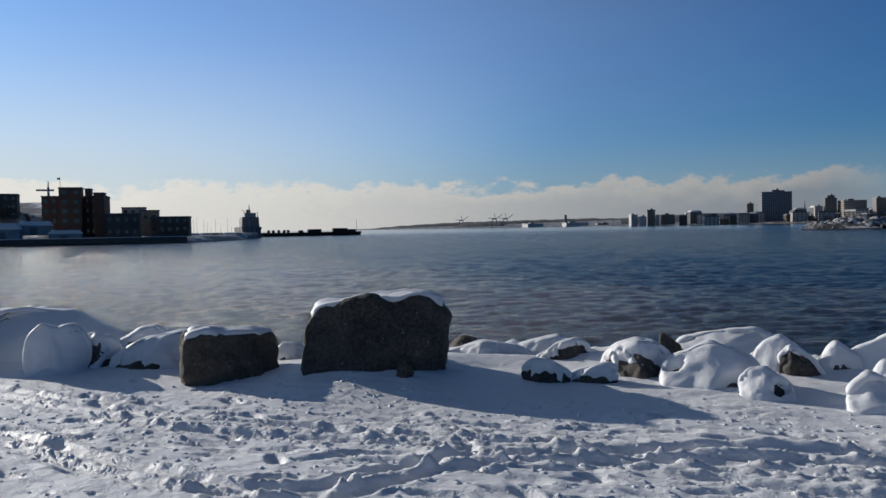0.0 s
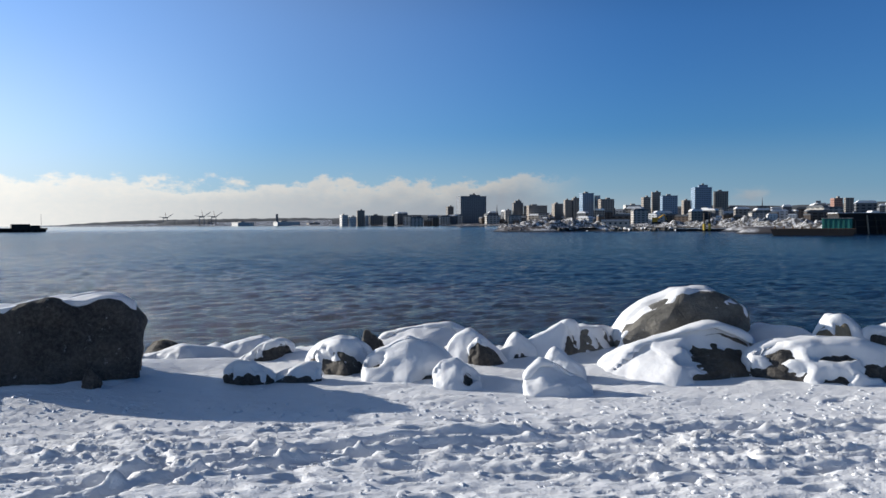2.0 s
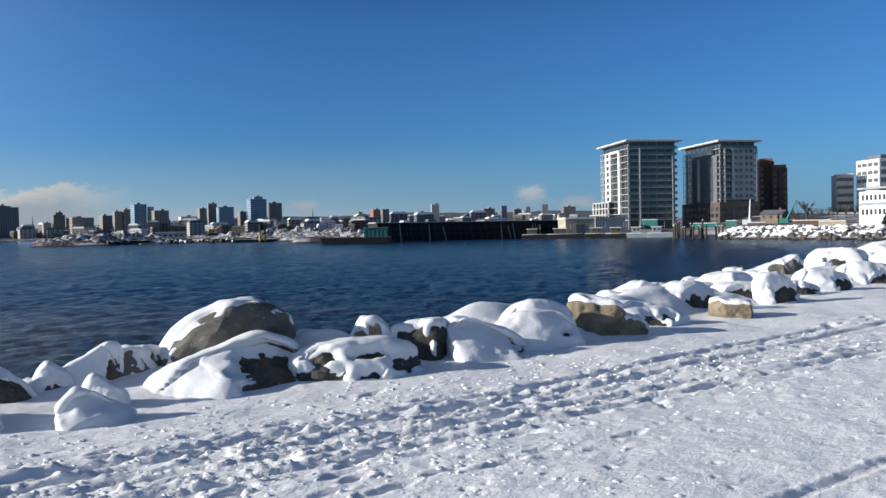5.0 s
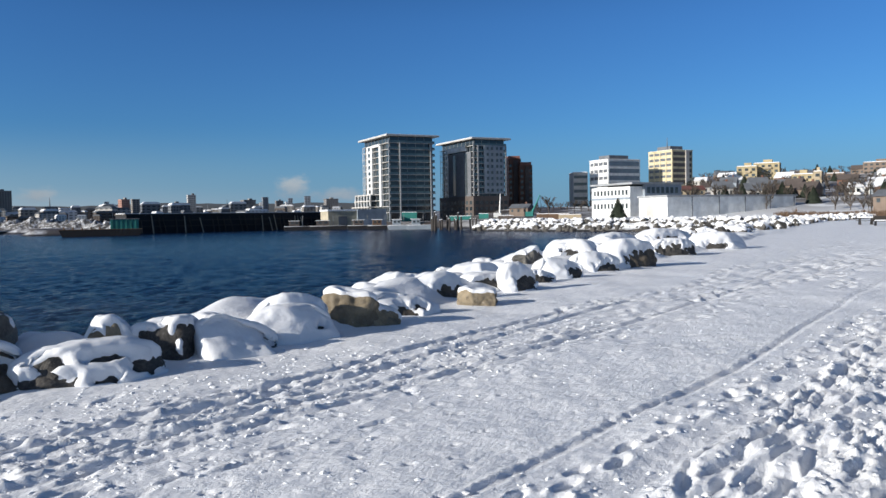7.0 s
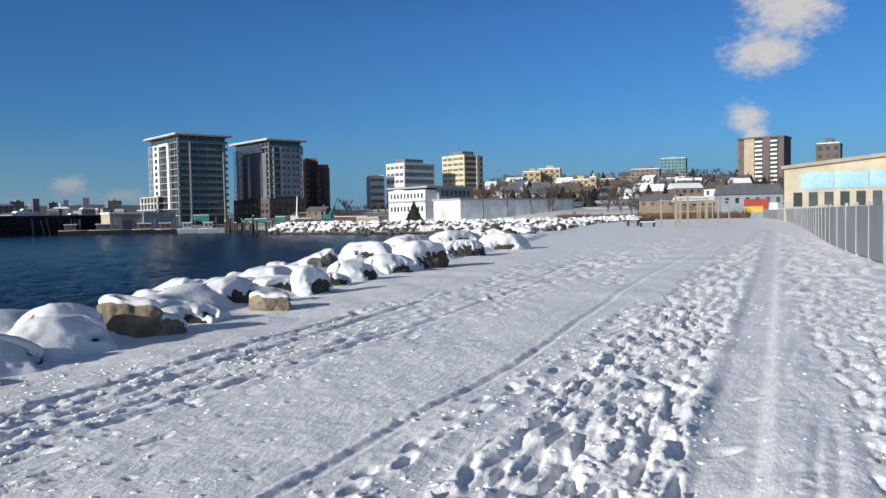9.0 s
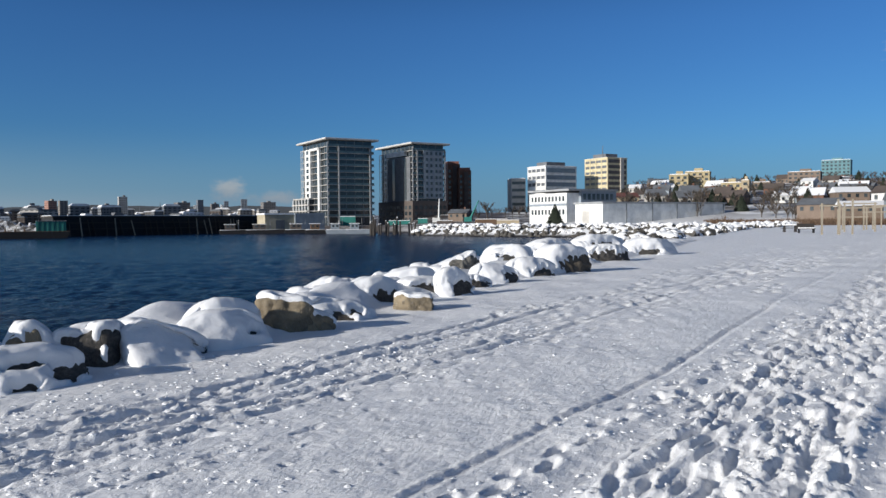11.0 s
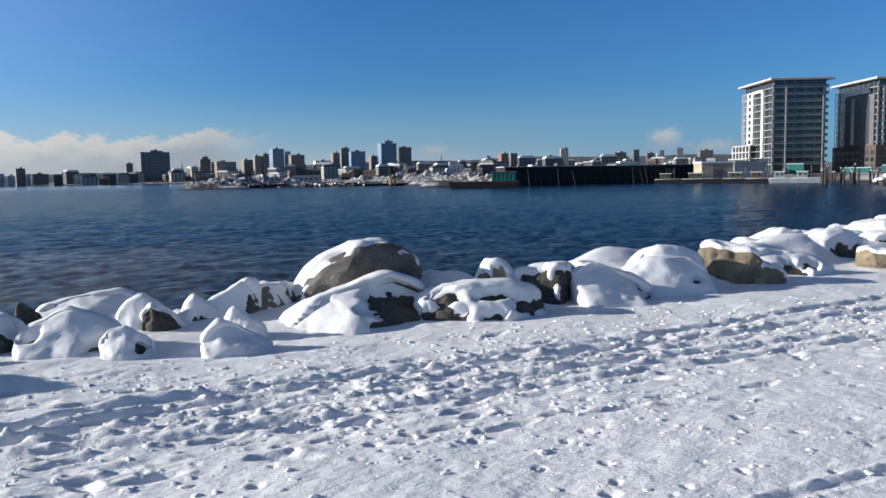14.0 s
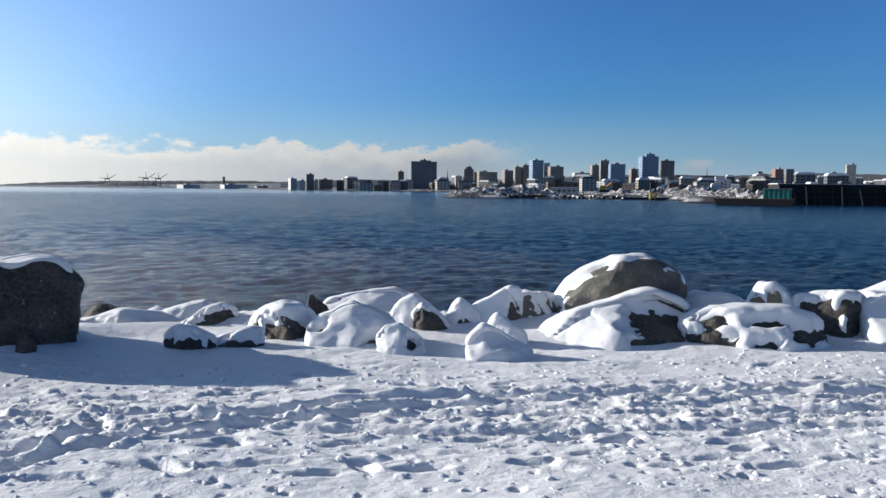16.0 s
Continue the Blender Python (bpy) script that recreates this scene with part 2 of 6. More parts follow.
def glass_inputs(n, co):
    rnd = n.add("ShaderNodeObjectInfo").outputs["Random"]
    cell = n.noise(co.outputs["Object"], 0.4, 2.0)
    col = n.mix(n.m("MULTIPLY", rnd, cell), (0.018, 0.026, 0.032, 1), (0.11, 0.13, 0.14, 1))
    return {"Base Color": col, "Roughness": 0.08, "Specular IOR Level": 0.7}


def bark_inputs(n, co):
    g = n.noise(co.outputs["Object"], 6.0, 4.0)
    return {"Base Color": n.mix(g, (0.035, 0.028, 0.022, 1), (0.11, 0.09, 0.075, 1)), "Roughness": 0.9}


def needle_inputs(n, co):
    g = n.noise(co.outputs["Object"], 1.5, 3.0)
    return {"Base Color": n.mix(g, (0.010, 0.018, 0.012, 1), (0.035, 0.045, 0.026, 1)), "Roughness": 0.9}


def brush_inputs(n, co):
    g = n.noise(world_place(n), 0.8, 4.0)
    return {"Base Color": n.mix(g, (0.06, 0.035, 0.022, 1), (0.17, 0.11, 0.07, 1)), "Roughness": 0.95}


def land_inputs(n, co):
    """Snow on the near field and shore; snow broken by brown scrub on the far hills."""
    base = snow_inputs(n, co)
    p = world_place(n)
    sep = n.add("ShaderNodeSeparateXYZ", {0: p})
    r = n.m("SQRT", n.m("ADD", n.m("MULTIPLY", sep.outputs[0], sep.outputs[0]), n.m("MULTIPLY", sep.outputs[1], sep.outputs[1])))
    woods = n.m("MULTIPLY", n.smooth(r, 215.0, 300.0), n.smooth(n.noise(p, 0.05, 5.0, 0.75), 0.36, 0.52))
    wet = n.m("SUBTRACT", 1.0, n.smooth(n.m("ADD", sep.outputs[2], n.m("MULTIPLY", n.noise(p, 1.5, 3.0), 0.8)), -1.6, -0.9))
    col = n.mix(woods, base["Base Color"], (0.075, 0.062, 0.055, 1))
    base["Base Color"] = n.mix(wet, col, (0.03, 0.028, 0.026, 1))
    return base


SNOW = surface("snow_field", land_inputs)
DRIFT = surface("snow_cap", soft_snow_inputs)
WATER = surface("sea_water", water_inputs)
GLASS = surface("window_glass", glass_inputs)
BARK = surface("bark", bark_inputs)
NEEDLE = surface("needles", needle_inputs)
BRUSH = surface("scrub", brush_inputs)


# ---------------------------------------------------------------- mesh helpers
class Geo:
    """Vertices and faces gathered into one mesh."""

    def __init__(self):
        self.v, self.f = [], []

    def box(self, x0, x1, y0, y1, z0, z1, m=None, taper=1.0):
        i = len(self.v)
        cx, cy = (x0 + x1) / 2, (y0 + y1) / 2
        pts = [(x0, y0, z0), (x1, y0, z0), (x1, y1, z0), (x0, y1, z0)]
        pts += [(cx + (x - cx) * taper, cy + (y - cy) * taper, z1) for x, y, z in pts[:4]]
        self.v += [tuple(m @ Vector(p)) if m else p for p in pts]
        self.f += [tuple(i + k for k in q) for q in ((3, 2, 1, 0), (4, 5, 6, 7), (0, 1, 5, 4), (1, 2, 6, 5), (2, 3, 7, 6), (3, 0, 4, 7))]
        return self

    def prism(self, outline, y0, y1, m=None):
        """An outline in x and z, drawn out along y."""
        i, k = len(self.v), len(outline)
        pts = [(x, y0, z) for x, z in outline] + [(x, y1, z) for x, z in outline]
        self.v += [tuple(m @ Vector(p)) if m else p for p in pts]
        self.f += [tuple(i + j for j in range(k)), tuple(i + k + j for j in reversed(range(k)))]
        self.f += [(i + j, i + k + j, i + k + (j + 1) % k, i + (j + 1) % k) for j in range(k)]
        return self

    def tube(self, a, b, ra, rb, sides=6):
        a, b = Vector(a), Vector(b)
        q = (b - a).to_track_quat("Z", "Y")
        i = len(self.v)
        for c, r in ((a, ra), (b, rb)):
            self.v += [tuple(c + q @ Vector((r * math.cos(2 * math.pi * k / sides), r * math.sin(2 * math.pi * k / sides), 0))) for k in range(sides)]
        self.f += [(i + k, i + (k + 1) % sides, i + sides + (k + 1) % sides, i + sides + k) for k in range(sides)]
        self.f += [tuple(i + k for k in reversed(range(sides))), tuple(i + sides + k for k in range(sides))]
        return self


def mesh_of(name, geo, material, smooth=False):
    me = bpy.data.meshes.new(name)
    me.from_pydata(geo.v, [], geo.f)
    me.materials.append(material)
    uv = me.uv_layers.new(name="metres")
    for p in me.polygons:
        n = p.normal
        t = Vector((-n.y, n.x, 0)).normalized() if abs(n.z) < 0.7 else None
        for li in p.loop_indices:
            c = me.vertices[me.loops[li].vertex_index].co
            uv.data[li].uv = (c.dot(t), c.z) if t else (c.x, c.y)
    if smooth:
        me.polygons.foreach_set("use_smooth", [True] * len(me.polygons))
    return me


def part(name, geo, material, parent=None, label="", smooth=False, at=None):
    """One mesh object under a thing or a part; geo may be a mesh that is shared."""
    me = geo if isinstance(geo, bpy.types.Mesh) else mesh_of(name, geo, material, smooth)
    ob = new(name, me)
    ob.parent = parent
    if at is not None:
        ob.matrix_local = at
    return tagged(ob, label)


def polar(az, d, z=0.0, turn=0.0):
    """A pose d metres from the start of the walk, az degrees left of +y, facing back to it."""
    return pose(-math.sin(radians(az)) * d, math.cos(radians(az)) * d, z, 0, 0, az + turn)


def thing(name, m, label, category, group="", kind=""):
    ob = new(name)
    ob.matrix_world = m
    return tagged(ob, label, category, group, kind)


# ---------------------------------------------------------------- ground and water
WATER_Z = -2.2
FRONT = ((-300, -6.0), (-60, 7.6), (-8, 7.7), (8, 8.9), (12, 9.7), (17, 12.0), (22, 13.2), (27, 14.0), (42, 18.0), (62, 22.0), (137, 36.0))


def shore_front(x):
    return np.interp(x, [p[0] for p in FRONT], [p[1] for p in FRONT])


def lattice(x, y, seed):
    """Value noise between 0 and 1 on arrays."""
    xi, yi = np.floor(x).astype(np.int64), np.floor(y).astype(np.int64)
    fx, fy = x - xi, y - yi
    fx, fy = fx * fx * (3 - 2 * fx), fy * fy * (3 - 2 * fy)

    def h(a, b):
        k = (a * 374761393 + b * 668265263 + seed * 144665) & 0x7FFFFFFF
        k = ((k ^ (k >> 13)) * 1274126177) & 0x7FFFFFFF
        return ((k ^ (k >> 16)) & 0xFFFF) / 65535.0
    a, b, c, d = h(xi, yi), h(xi + 1, yi), h(xi, yi + 1), h(xi + 1, yi + 1)
    return (a * (1 - fx) + b * fx) * (1 - fy) + (c * (1 - fx) + d * fx) * fy


def inside(x, y, poly):
    """Signed distance to a polygon's outline, positive within."""
    best, odd = np.full(x.shape, 1e9), np.zeros(x.shape, bool)
    for (ax, ay), (bx, by) in zip(poly, poly[1:] + poly[:1]):
        dx, dy = bx - ax, by - ay
        t = np.clip(((x - ax) * dx + (y - ay) * dy) / (dx * dx + dy * dy), 0, 1)
        best = np.minimum(best, np.hypot(x - ax - t * dx, y - ay - t * dy))
        if dy:
            odd ^= ((ay > y) != (by > y)) & (x < (y - ay) / dy * dx + ax)
    return np.where(odd, best, -best)


def line_gap(x, y, pts):
    best = np.full(x.shape, 1e9)
    for (ax, ay), (bx, by) in zip(pts, pts[1:]):
        dx, dy = bx - ax, by - ay
        t = np.clip(((x - ax) * dx + (y - ay) * dy) / (dx * dx + dy * dy), 0, 1)
        best = np.minimum(best, np.hypot(x - ax - t * dx, y - ay - t * dy))
    return best


NEAR_SHORE = [(-900, -700), (-900, -60), (-60, 12.4), (-8, 12.6), (8, 13.6), (12, 14.6), (17, 16.5), (27, 18.8), (42, 22.5), (62, 26.5), (137, 42), (156, 62), (160, 98), (164, 126),
              (196, 148), (228, 205), (235, 236), (104, 268), (135, 330), (118, 392), (36, 372), (30, 382), (240, 700), (1200, 900), (4900, 900), (4900, -4900), (-900, -4900)]
LEFT_SHORE = [(-1500, 240), (-228, 198), (-182, 236), (-196, 290), (-290, 440), (-340, 560), (-4900, 3000), (-4900, 200)]
CITY_SHORE = [(640, 700), (420, 1250), (60, 1480), (-150, 1720), (-420, 2300), (-1100, 2700), (-1900, 3600), (-1900, 4900), (4900, 4900), (4900, 700)]


def build_ground():
    fine = np.arange(radians(-98), radians(53), 0.0038)
    coarse = np.linspace(radians(53), radians(262), 44)[:-1]
    th = np.concatenate([fine, coarse])
    rs = np.concatenate([np.linspace(0.05, 2.4, 10), 2.5 * 1.005 ** np.arange(0, 645)])
    far = rs[-1] * 1.035 ** np.arange(1, 140)
    rs = np.concatenate([rs, far[far < 4800], [4900.0]])
    R, A = np.meshgrid(rs, th, indexing="ij")
    X, Y = 0.2 - np.sin(A) * R, np.cos(A) * R
    Z = np.zeros_like(X)
    # land and sea bed
    d1, d2, d3 = inside(X, Y, NEAR_SHORE), inside(X, Y, LEFT_SHORE), inside(X, Y, CITY_SHORE)
    land = np.clip((d1 + 0.4) / 4.6, -0.5, 1.0)
    Z = np.where(land < 1, -2.7 * (1 - land) ** 1.15, 0.0)
    far2 = np.clip((d2 + 1) / 6.0, -0.5, 1.0)
    z2 = np.where(far2 < 1, -2.7 * (1 - far2), 0.0) + np.clip(d2 - 35, 0, 400) * 0.06 * np.clip((200 - Y) / 300 + 1, 0.1, 1)
    far3 = np.clip((d3 + 5) / 30, -0.5, 1.0)
    z3 = np.where(far3 < 1, -3 * (1 - far3), 0.0) + np.clip(d3 - 20, 0, 1200) * 0.022
    Z = np.maximum(np.maximum(Z, z2), z3)
    deg = np.degrees(np.where(A > math.pi, A - 2 * math.pi, A))
    hill = np.interp(R, [0, 195, 225, 260, 300, 450, 600, 760, 1100, 4900], [0, 0, -0.2, 3.2, 7.0, 14.5, 26, 35, 42, 42])
    hill *= np.clip((-deg - 60) / 8, 0, 1) * np.clip((170 + deg) / 40, 0, 1)
    mound = np.interp(R, [0, 300, 330, 420, 700], [0, 0, 1.5, 6, 9]) * np.clip((-deg - 50) / 4, 0, 1) * np.clip((deg + 68) / 6, 0, 1)
    Z = np.where(d1 > 2, np.maximum(Z + hill, Z + mound), Z)
    near = ((R < 75) & (d1 > 0.5)) * np.clip((R - 2.5) / 0.6, 0, 1) * np.clip((A - radians(-97)) / 0.05, 0, 1) * np.clip((radians(52) - A) / 0.05, 0, 1)
    fade = np.clip(1.4 - R / 60, 0.1, 1)
    # wind-packed surface
    Z += near * fade * ((lattice(X * 0.8, Y * 0.8, 1) - 0.5) * 0.05 + (lattice(X * 2.6, Y * 3.8, 2) - 0.5) * 0.018 + (lattice(X * 9, Y * 14, 3) - 0.5) * 0.010)
    # trodden strips: along the rocks, and the wide one by the path
    yb = np.where(X > 8, (X - 8) * 0.07, 0)
    strip = np.maximum(np.exp(-((Y - yb - 5.75) / 0.85) ** 2 * 1.2), 0.6 * np.exp(-((Y - yb - 6.95) / 0.6) ** 2) * np.clip((6 - X) / 3, 0, 1)) * np.clip((44 - X) / 12, 0, 1)
    wide = np.clip((2.05 + X * 0.035 - Y) / 0.3, 0, 1) * np.clip((Y - 0.35 - X * 0.05) / 0.2, 0, 1)
    beyond = np.clip((-0.1 + X * 0.05 - Y) / 0.3, 0, 1)
    clods = np.clip(lattice(X * 7, Y * 24, 5) * 0.6 + lattice(X * 22, Y * 36, 6) * 0.55 - 0.55, 0, 1)
    churn = np.clip(lattice(X * 0.9, Y * 2.6, 15) * 2.2 - 0.6, 0.05, 1)
    amount = np.clip(strip * 0.9 + wide + beyond * 0.7, 0, 1)
    Z += near * (wide + beyond * 0.7 + strip * 0.6) * churn * 0.1 * clods
    Z += near * 0.03 * clods * np.clip(lattice(X * 0.9, Y * 0.9, 16) - 0.4, 0, 1)
    Z += near * amount * 0.095 * (np.abs(lattice(X * 0.5, Y * 7.0, 17) - 0.5) - 0.25)
    Z += near * wide * 0.06 * (np.abs(lattice(X * 1.4, Y * 6.0, 19) - 0.5) - 0.25)
    far_tread = np.clip((X - 14) / 8, 0, 1) * np.clip(wide + beyond + strip, 0, 1)
    Z += near * far_tread * 0.2 * (np.abs(lattice(X * 1.1, Y * 2.6, 20) - 0.5) - 0.25)
    walkway = np.clip((0.45 + X * 0.05 - Y) / 0.12, 0, 1) * np.clip((Y + 0.1 - X * 0.045) / 0.12, 0, 1)
    Z -= near * 0.05 * walkway
    # ruts of wheels and of a sled
    for pts, w, depth in (
            (((-7.5, 5.2), (-5.5, 4.75), (-4.1, 4.42), (-3.5, 4.32), (-2.9, 4.2), (-2.4, 4.3), (-2.07, 4.8), (-1.6, 5.3), (-0.7, 5.65), (0.1, 5.98), (1.4, 6.1), (5, 6.3), (12, 7.1)), 0.07, 0.05),
            (((-7.5, 5.0), (-5.4, 4.55), (-4.1, 4.22), (-3.4, 4.1), (-2.6, 4.05), (-2.1, 4.3), (-1.8, 4.75), (-1.3, 5.15), (-0.5, 5.45), (0.3, 5.75), (2, 5.95), (6, 6.0), (14, 6.9)), 0.07, 0.05),
            (((-9, 6.6), (-7.1, 6.1), (-5.7, 5.8), (-4.5, 5.55), (-3.4, 5.64), (-1.95, 5.62), (0.4, 5.5), (4, 5.45), (10, 5.6)), 0.07, 0.035),
            (((-9, 6.3), (-7, 5.85), (-5.6, 5.55), (-4.4, 5.3), (-2, 5.35), (0.5, 5.1), (5, 5.1), (9, 5.3), (21, 6.2)), 0.07, 0.035),
            (((2.6, 2.75), (5.9, 2.9), (8.6, 2.92), (11.6, 3.2), (18.2, 3.8), (29.8, 4.4), (52, 4.5)), 0.045, 0.032),
            (((3, 2.1), (7, 2.2), (13, 2.7)), 0.16, 0.03)):
        g = line_gap(X, Y, pts)
        jag = 0.2 + 0.9 * lattice(X * 8, Y * 8, 8)
        Z += near * depth * (jag * (0.35 + 2.2 * clods) * 0.6 * np.exp(-((g - w * 1.6) / (w * 0.5)) ** 2) - 0.8 * np.exp(-(g / w) ** 4))
    # footprints, each a dented oval with a pushed-up rim
    rng = np.random.default_rng(4)
    prints = []
    # walkers' tracks: start, end, middle line, slope, sway, drag of the foot, depth
    trails = [(-3, 24, 6.45, 0.07, 0.08, 1.0, 0.024), (-3, 55, 6.15, 0.075, 0.1, 1.5, 0.03), (-2, 50, 5.75, 0.06, 0.1, 1.4, 0.026), (-7, 45, 5.35, 0.035, 0.12, 1.7, 0.03), (-7, 24, 5.0, 0.02, 0.1, 1.2, 0.024),
              (-7, 5, 4.5, 0.03, 0.2, 1.2, 0.035), (-6, 4, 5.9, -0.02, 0.2, 1.2, 0.035), (3, 14, 2.45, 0.03, 0.05, 1.0, 0.05), (14, 60, 4.9, 0.06, 0.4, 1.2, 0.1), (18, 60, 3.4, 0.09, 0.3, 1.2, 0.1), (22, 50, 7.5, -0.06, 0.3, 1.2, 0.1), (12, 46, 6.2, 0.1, 0.3, 1.1, 0.08)]
    for k in range(6):
        trails.append((3, 42, 0.85 + 0.21 * k, 0.055 + rng.uniform(-0.006, 0.006), 0.05, rng.uniform(1.4, 2.2), rng.uniform(0.045, 0.065)))
    for k in range(4):
        trails.append((3, 42, -1.5 + 0.33 * k, 0.05, 0.12, rng.uniform(1.2, 1.7), 0.055))
    for x0, x1, yc, slope, sway, drag, deep in trails:
        x, side, ph = x0 + rng.uniform(0, 0.5), 1, rng.uniform(0, 6)
        while x < x1:
            big = 1.0 + 0.7 * min(1.0, max(0.0, (x - 12) / 15))
            mid = yc + slope * (x - 5) + sway * math.sin(x * 0.55 + ph) + rng.normal(0, 0.04)
            prints.append((x, mid + side * 0.085 * big, rng.normal(slope, 0.16), big * drag * rng.uniform(0.12, 0.16), big * rng.uniform(0.034, 0.05), deep * rng.uniform(0.6, 1.15)))
            side = -side
            x += rng.uniform(0.26, 0.46) * big
    for _ in range(150):
        prints.append((rng.uniform(-6, 16), rng.choice((5.4, 1.4)) + rng.normal(0, 0.6), rng.normal(0, 0.5), rng.uniform(0.1, 0.16), rng.uniform(0.045, 0.06), rng.uniform(0.025, 0.05)))
    for _ in range(260):
        prints.append((rng.uniform(-5, 16), rng.uniform(2.9, 5.0), rng.uniform(0, 3), rng.uniform(0.02, 0.05), rng.uniform(0.02, 0.04), rng.uniform(0.01, 0.025)))
    dent, rim = np.zeros_like(Z), np.zeros_like(Z)
    for px, py, a, ln, wd, depth in prints:
        r, ang = math.hypot(px - 0.2, py), math.atan2(-(px - 0.2), py)
        i0, i1 = np.searchsorted(rs, (r - 0.5, r + 0.5))
        j0, j1 = np.searchsorted(fine, (ang - 0.5 / r, ang + 0.5 / r))
        if j1 <= j0:
            continue
        s = (slice(i0, i1), slice(j0, j1))
        dx, dy = X[s] - px, Y[s] - py
        u, v = (dx * math.cos(a) + dy * math.sin(a)) / ln, (dy * math.cos(a) - dx * math.sin(a)) / wd
        q = np.sqrt(u * u + v * v)
        dent[s] = np.maximum(dent[s], depth * np.exp(-q ** 4))
        rim[s] = np.maximum(rim[s], depth * 0.6 * np.exp(-((q - 1.4) / 0.4) ** 2) * lattice(X[s] * 13, Y[s] * 13, 9) ** 2)
    Z += rim * np.clip(1 - dent / 0.02, 0, 1) - dent
    # drift piled against the rocks
    fy = shore_front(X)
    Z += (R < 80) * (0.03 * np.exp(-((Y - fy + 0.1) / 0.6) ** 2) * (0.3 + 1.2 * lattice(X * 0.9, Y * 0.9, 11)))
    Z += 0.2 * np.exp(-((X + 3.5) / 1.2) ** 2 - ((Y - 7.6) / 0.8) ** 2)
    Z += (R < 30) * (Y > fy) * 0.08 * (lattice(X * 1.7, Y * 1.7, 12) - 0.5)
    Z += (R < 60) * np.clip((X - 0.6) / 2, 0, 1) * 0.24 * np.exp(-((Y - fy - 0.8) / 0.55) ** 2) * (0.35 + 1.1 * lattice(X * 1.3, Y * 1.3, 31))
    Z += (R < 60) * 0.34 * np.exp(-((Y - fy - 1.25) / 0.75) ** 2) * np.where(X > 9, 0.2 + 0.6 * lattice(X * 0.9, Y * 0.9, 18), np.clip(lattice(X * 0.8, Y * 0.8, 18) * 1.5 - 0.2, 0, 1))
    foot = np.interp(X, (3, 6, 8.5, 11.7, 14.3, 17.5, 20.2, 29, 35, 60), (7.7, 7.8, 8.2, 9.3, 9.7, 10.4, 10.9, 12.4, 13.2, 19.0))
    bank = np.clip((Y - foot - 0.1 - 0.25 * lattice(X * 0.9, Y * 0.5, 33)) / 0.55, 0, 1)
    bank = bank * bank * (3 - 2 * bank) * np.clip((foot + 3.6 - Y) / 1.5, 0, 1)
    Z += (R < 70) * np.clip((X - 3.5) / 5, 0, 1) * bank * (0.06 + 0.2 * lattice(X * 1.1, Y * 1.1, 34))
    Z += (d2 > 5) * np.clip((deg - 43.8) / 2.5, 0, 1) * np.interp(R, [0, 325, 350, 430, 600], [0, 0, 4, 15, 18])
    sheet("ground", X, Y, Z, SNOW, "trodden snow field with footprints, wheel ruts and a sled track", "snow")


def build_water():
    """Choppy sheet of water: real waves in the bay, flat and wide beyond."""
    th = np.concatenate([np.arange(radians(-75), radians(53), 0.0062), np.linspace(radians(53), radians(285), 50)[:-1]])
    rs = np.concatenate([[0.5, 5.0], 10 * 1.0085 ** np.arange(0, 440)])
    far = rs[-1] * 1.06 ** np.arange(1, 60)
    rs = np.concatenate([rs, far[far < 4800], [4940.0]])
    R, A = np.meshgrid(rs, th, indexing="ij")
    X, Y = -np.sin(A) * R, np.cos(A) * R
    u, v = X * 0.95 + Y * 0.3, Y * 0.95 - X * 0.3
    wave = (lattice(u * 0.16, v * 0.4, 21) - 0.5) * 0.06
    wave += np.clip(1.5 - R / 150, 0, 1) * ((lattice(u * 0.5, v * 1.2, 22) - 0.5) * 0.05 + (lattice(u * 1.3, v * 3.4, 23) - 0.5) * 0.13)
    wave += np.clip(1.2 - R / 60, 0, 1) * (lattice(u * 2.6, v * 4.4, 24) - 0.5) * 0.05
    Z = WATER_Z + wave * np.clip((A - radians(-75)) / 0.1, 0, 1) * np.clip((radians(53) - A) / 0.1, 0, 1) * np.clip(1.3 - R / 600, 0, 1)
    sheet("water", X, Y, Z, WATER, "dark blue choppy harbour water", "water")


def sheet(name, X, Y, Z, material, label, category):
    """A closed fan of rings as one smooth mesh."""
    nr, nt = X.shape
    me = bpy.data.meshes.new(name)
    co = np.stack([X, Y, Z], 2).reshape(-1, 3)
    i, j = np.meshgrid(np.arange(nr - 1), np.arange(nt), indexing="ij")
    k = (j + 1) % nt
    quads = np.stack([i * nt + j, i * nt + k, (i + 1) * nt + k, (i + 1) * nt + j], 2).reshape(-1, 4)[:, ::-1]
    me.vertices.add(len(co))
    me.vertices.foreach_set("co", co.ravel())
    me.loops.add(quads.size)
    me.loops.foreach_set("vertex_index", quads.ravel().astype(np.int32))
    me.polygons.add(len(quads))
    me.polygons.foreach_set("loop_start", (np.arange(len(quads)) * 4).astype(np.int32))
    me.polygons.foreach_set("use_smooth", np.ones(len(quads), bool))
    me.update(calc_edges=True)
    me.materials.append(material)
    tagged(new(name, me), label, category, kind="structure")


build_ground()
build_water()


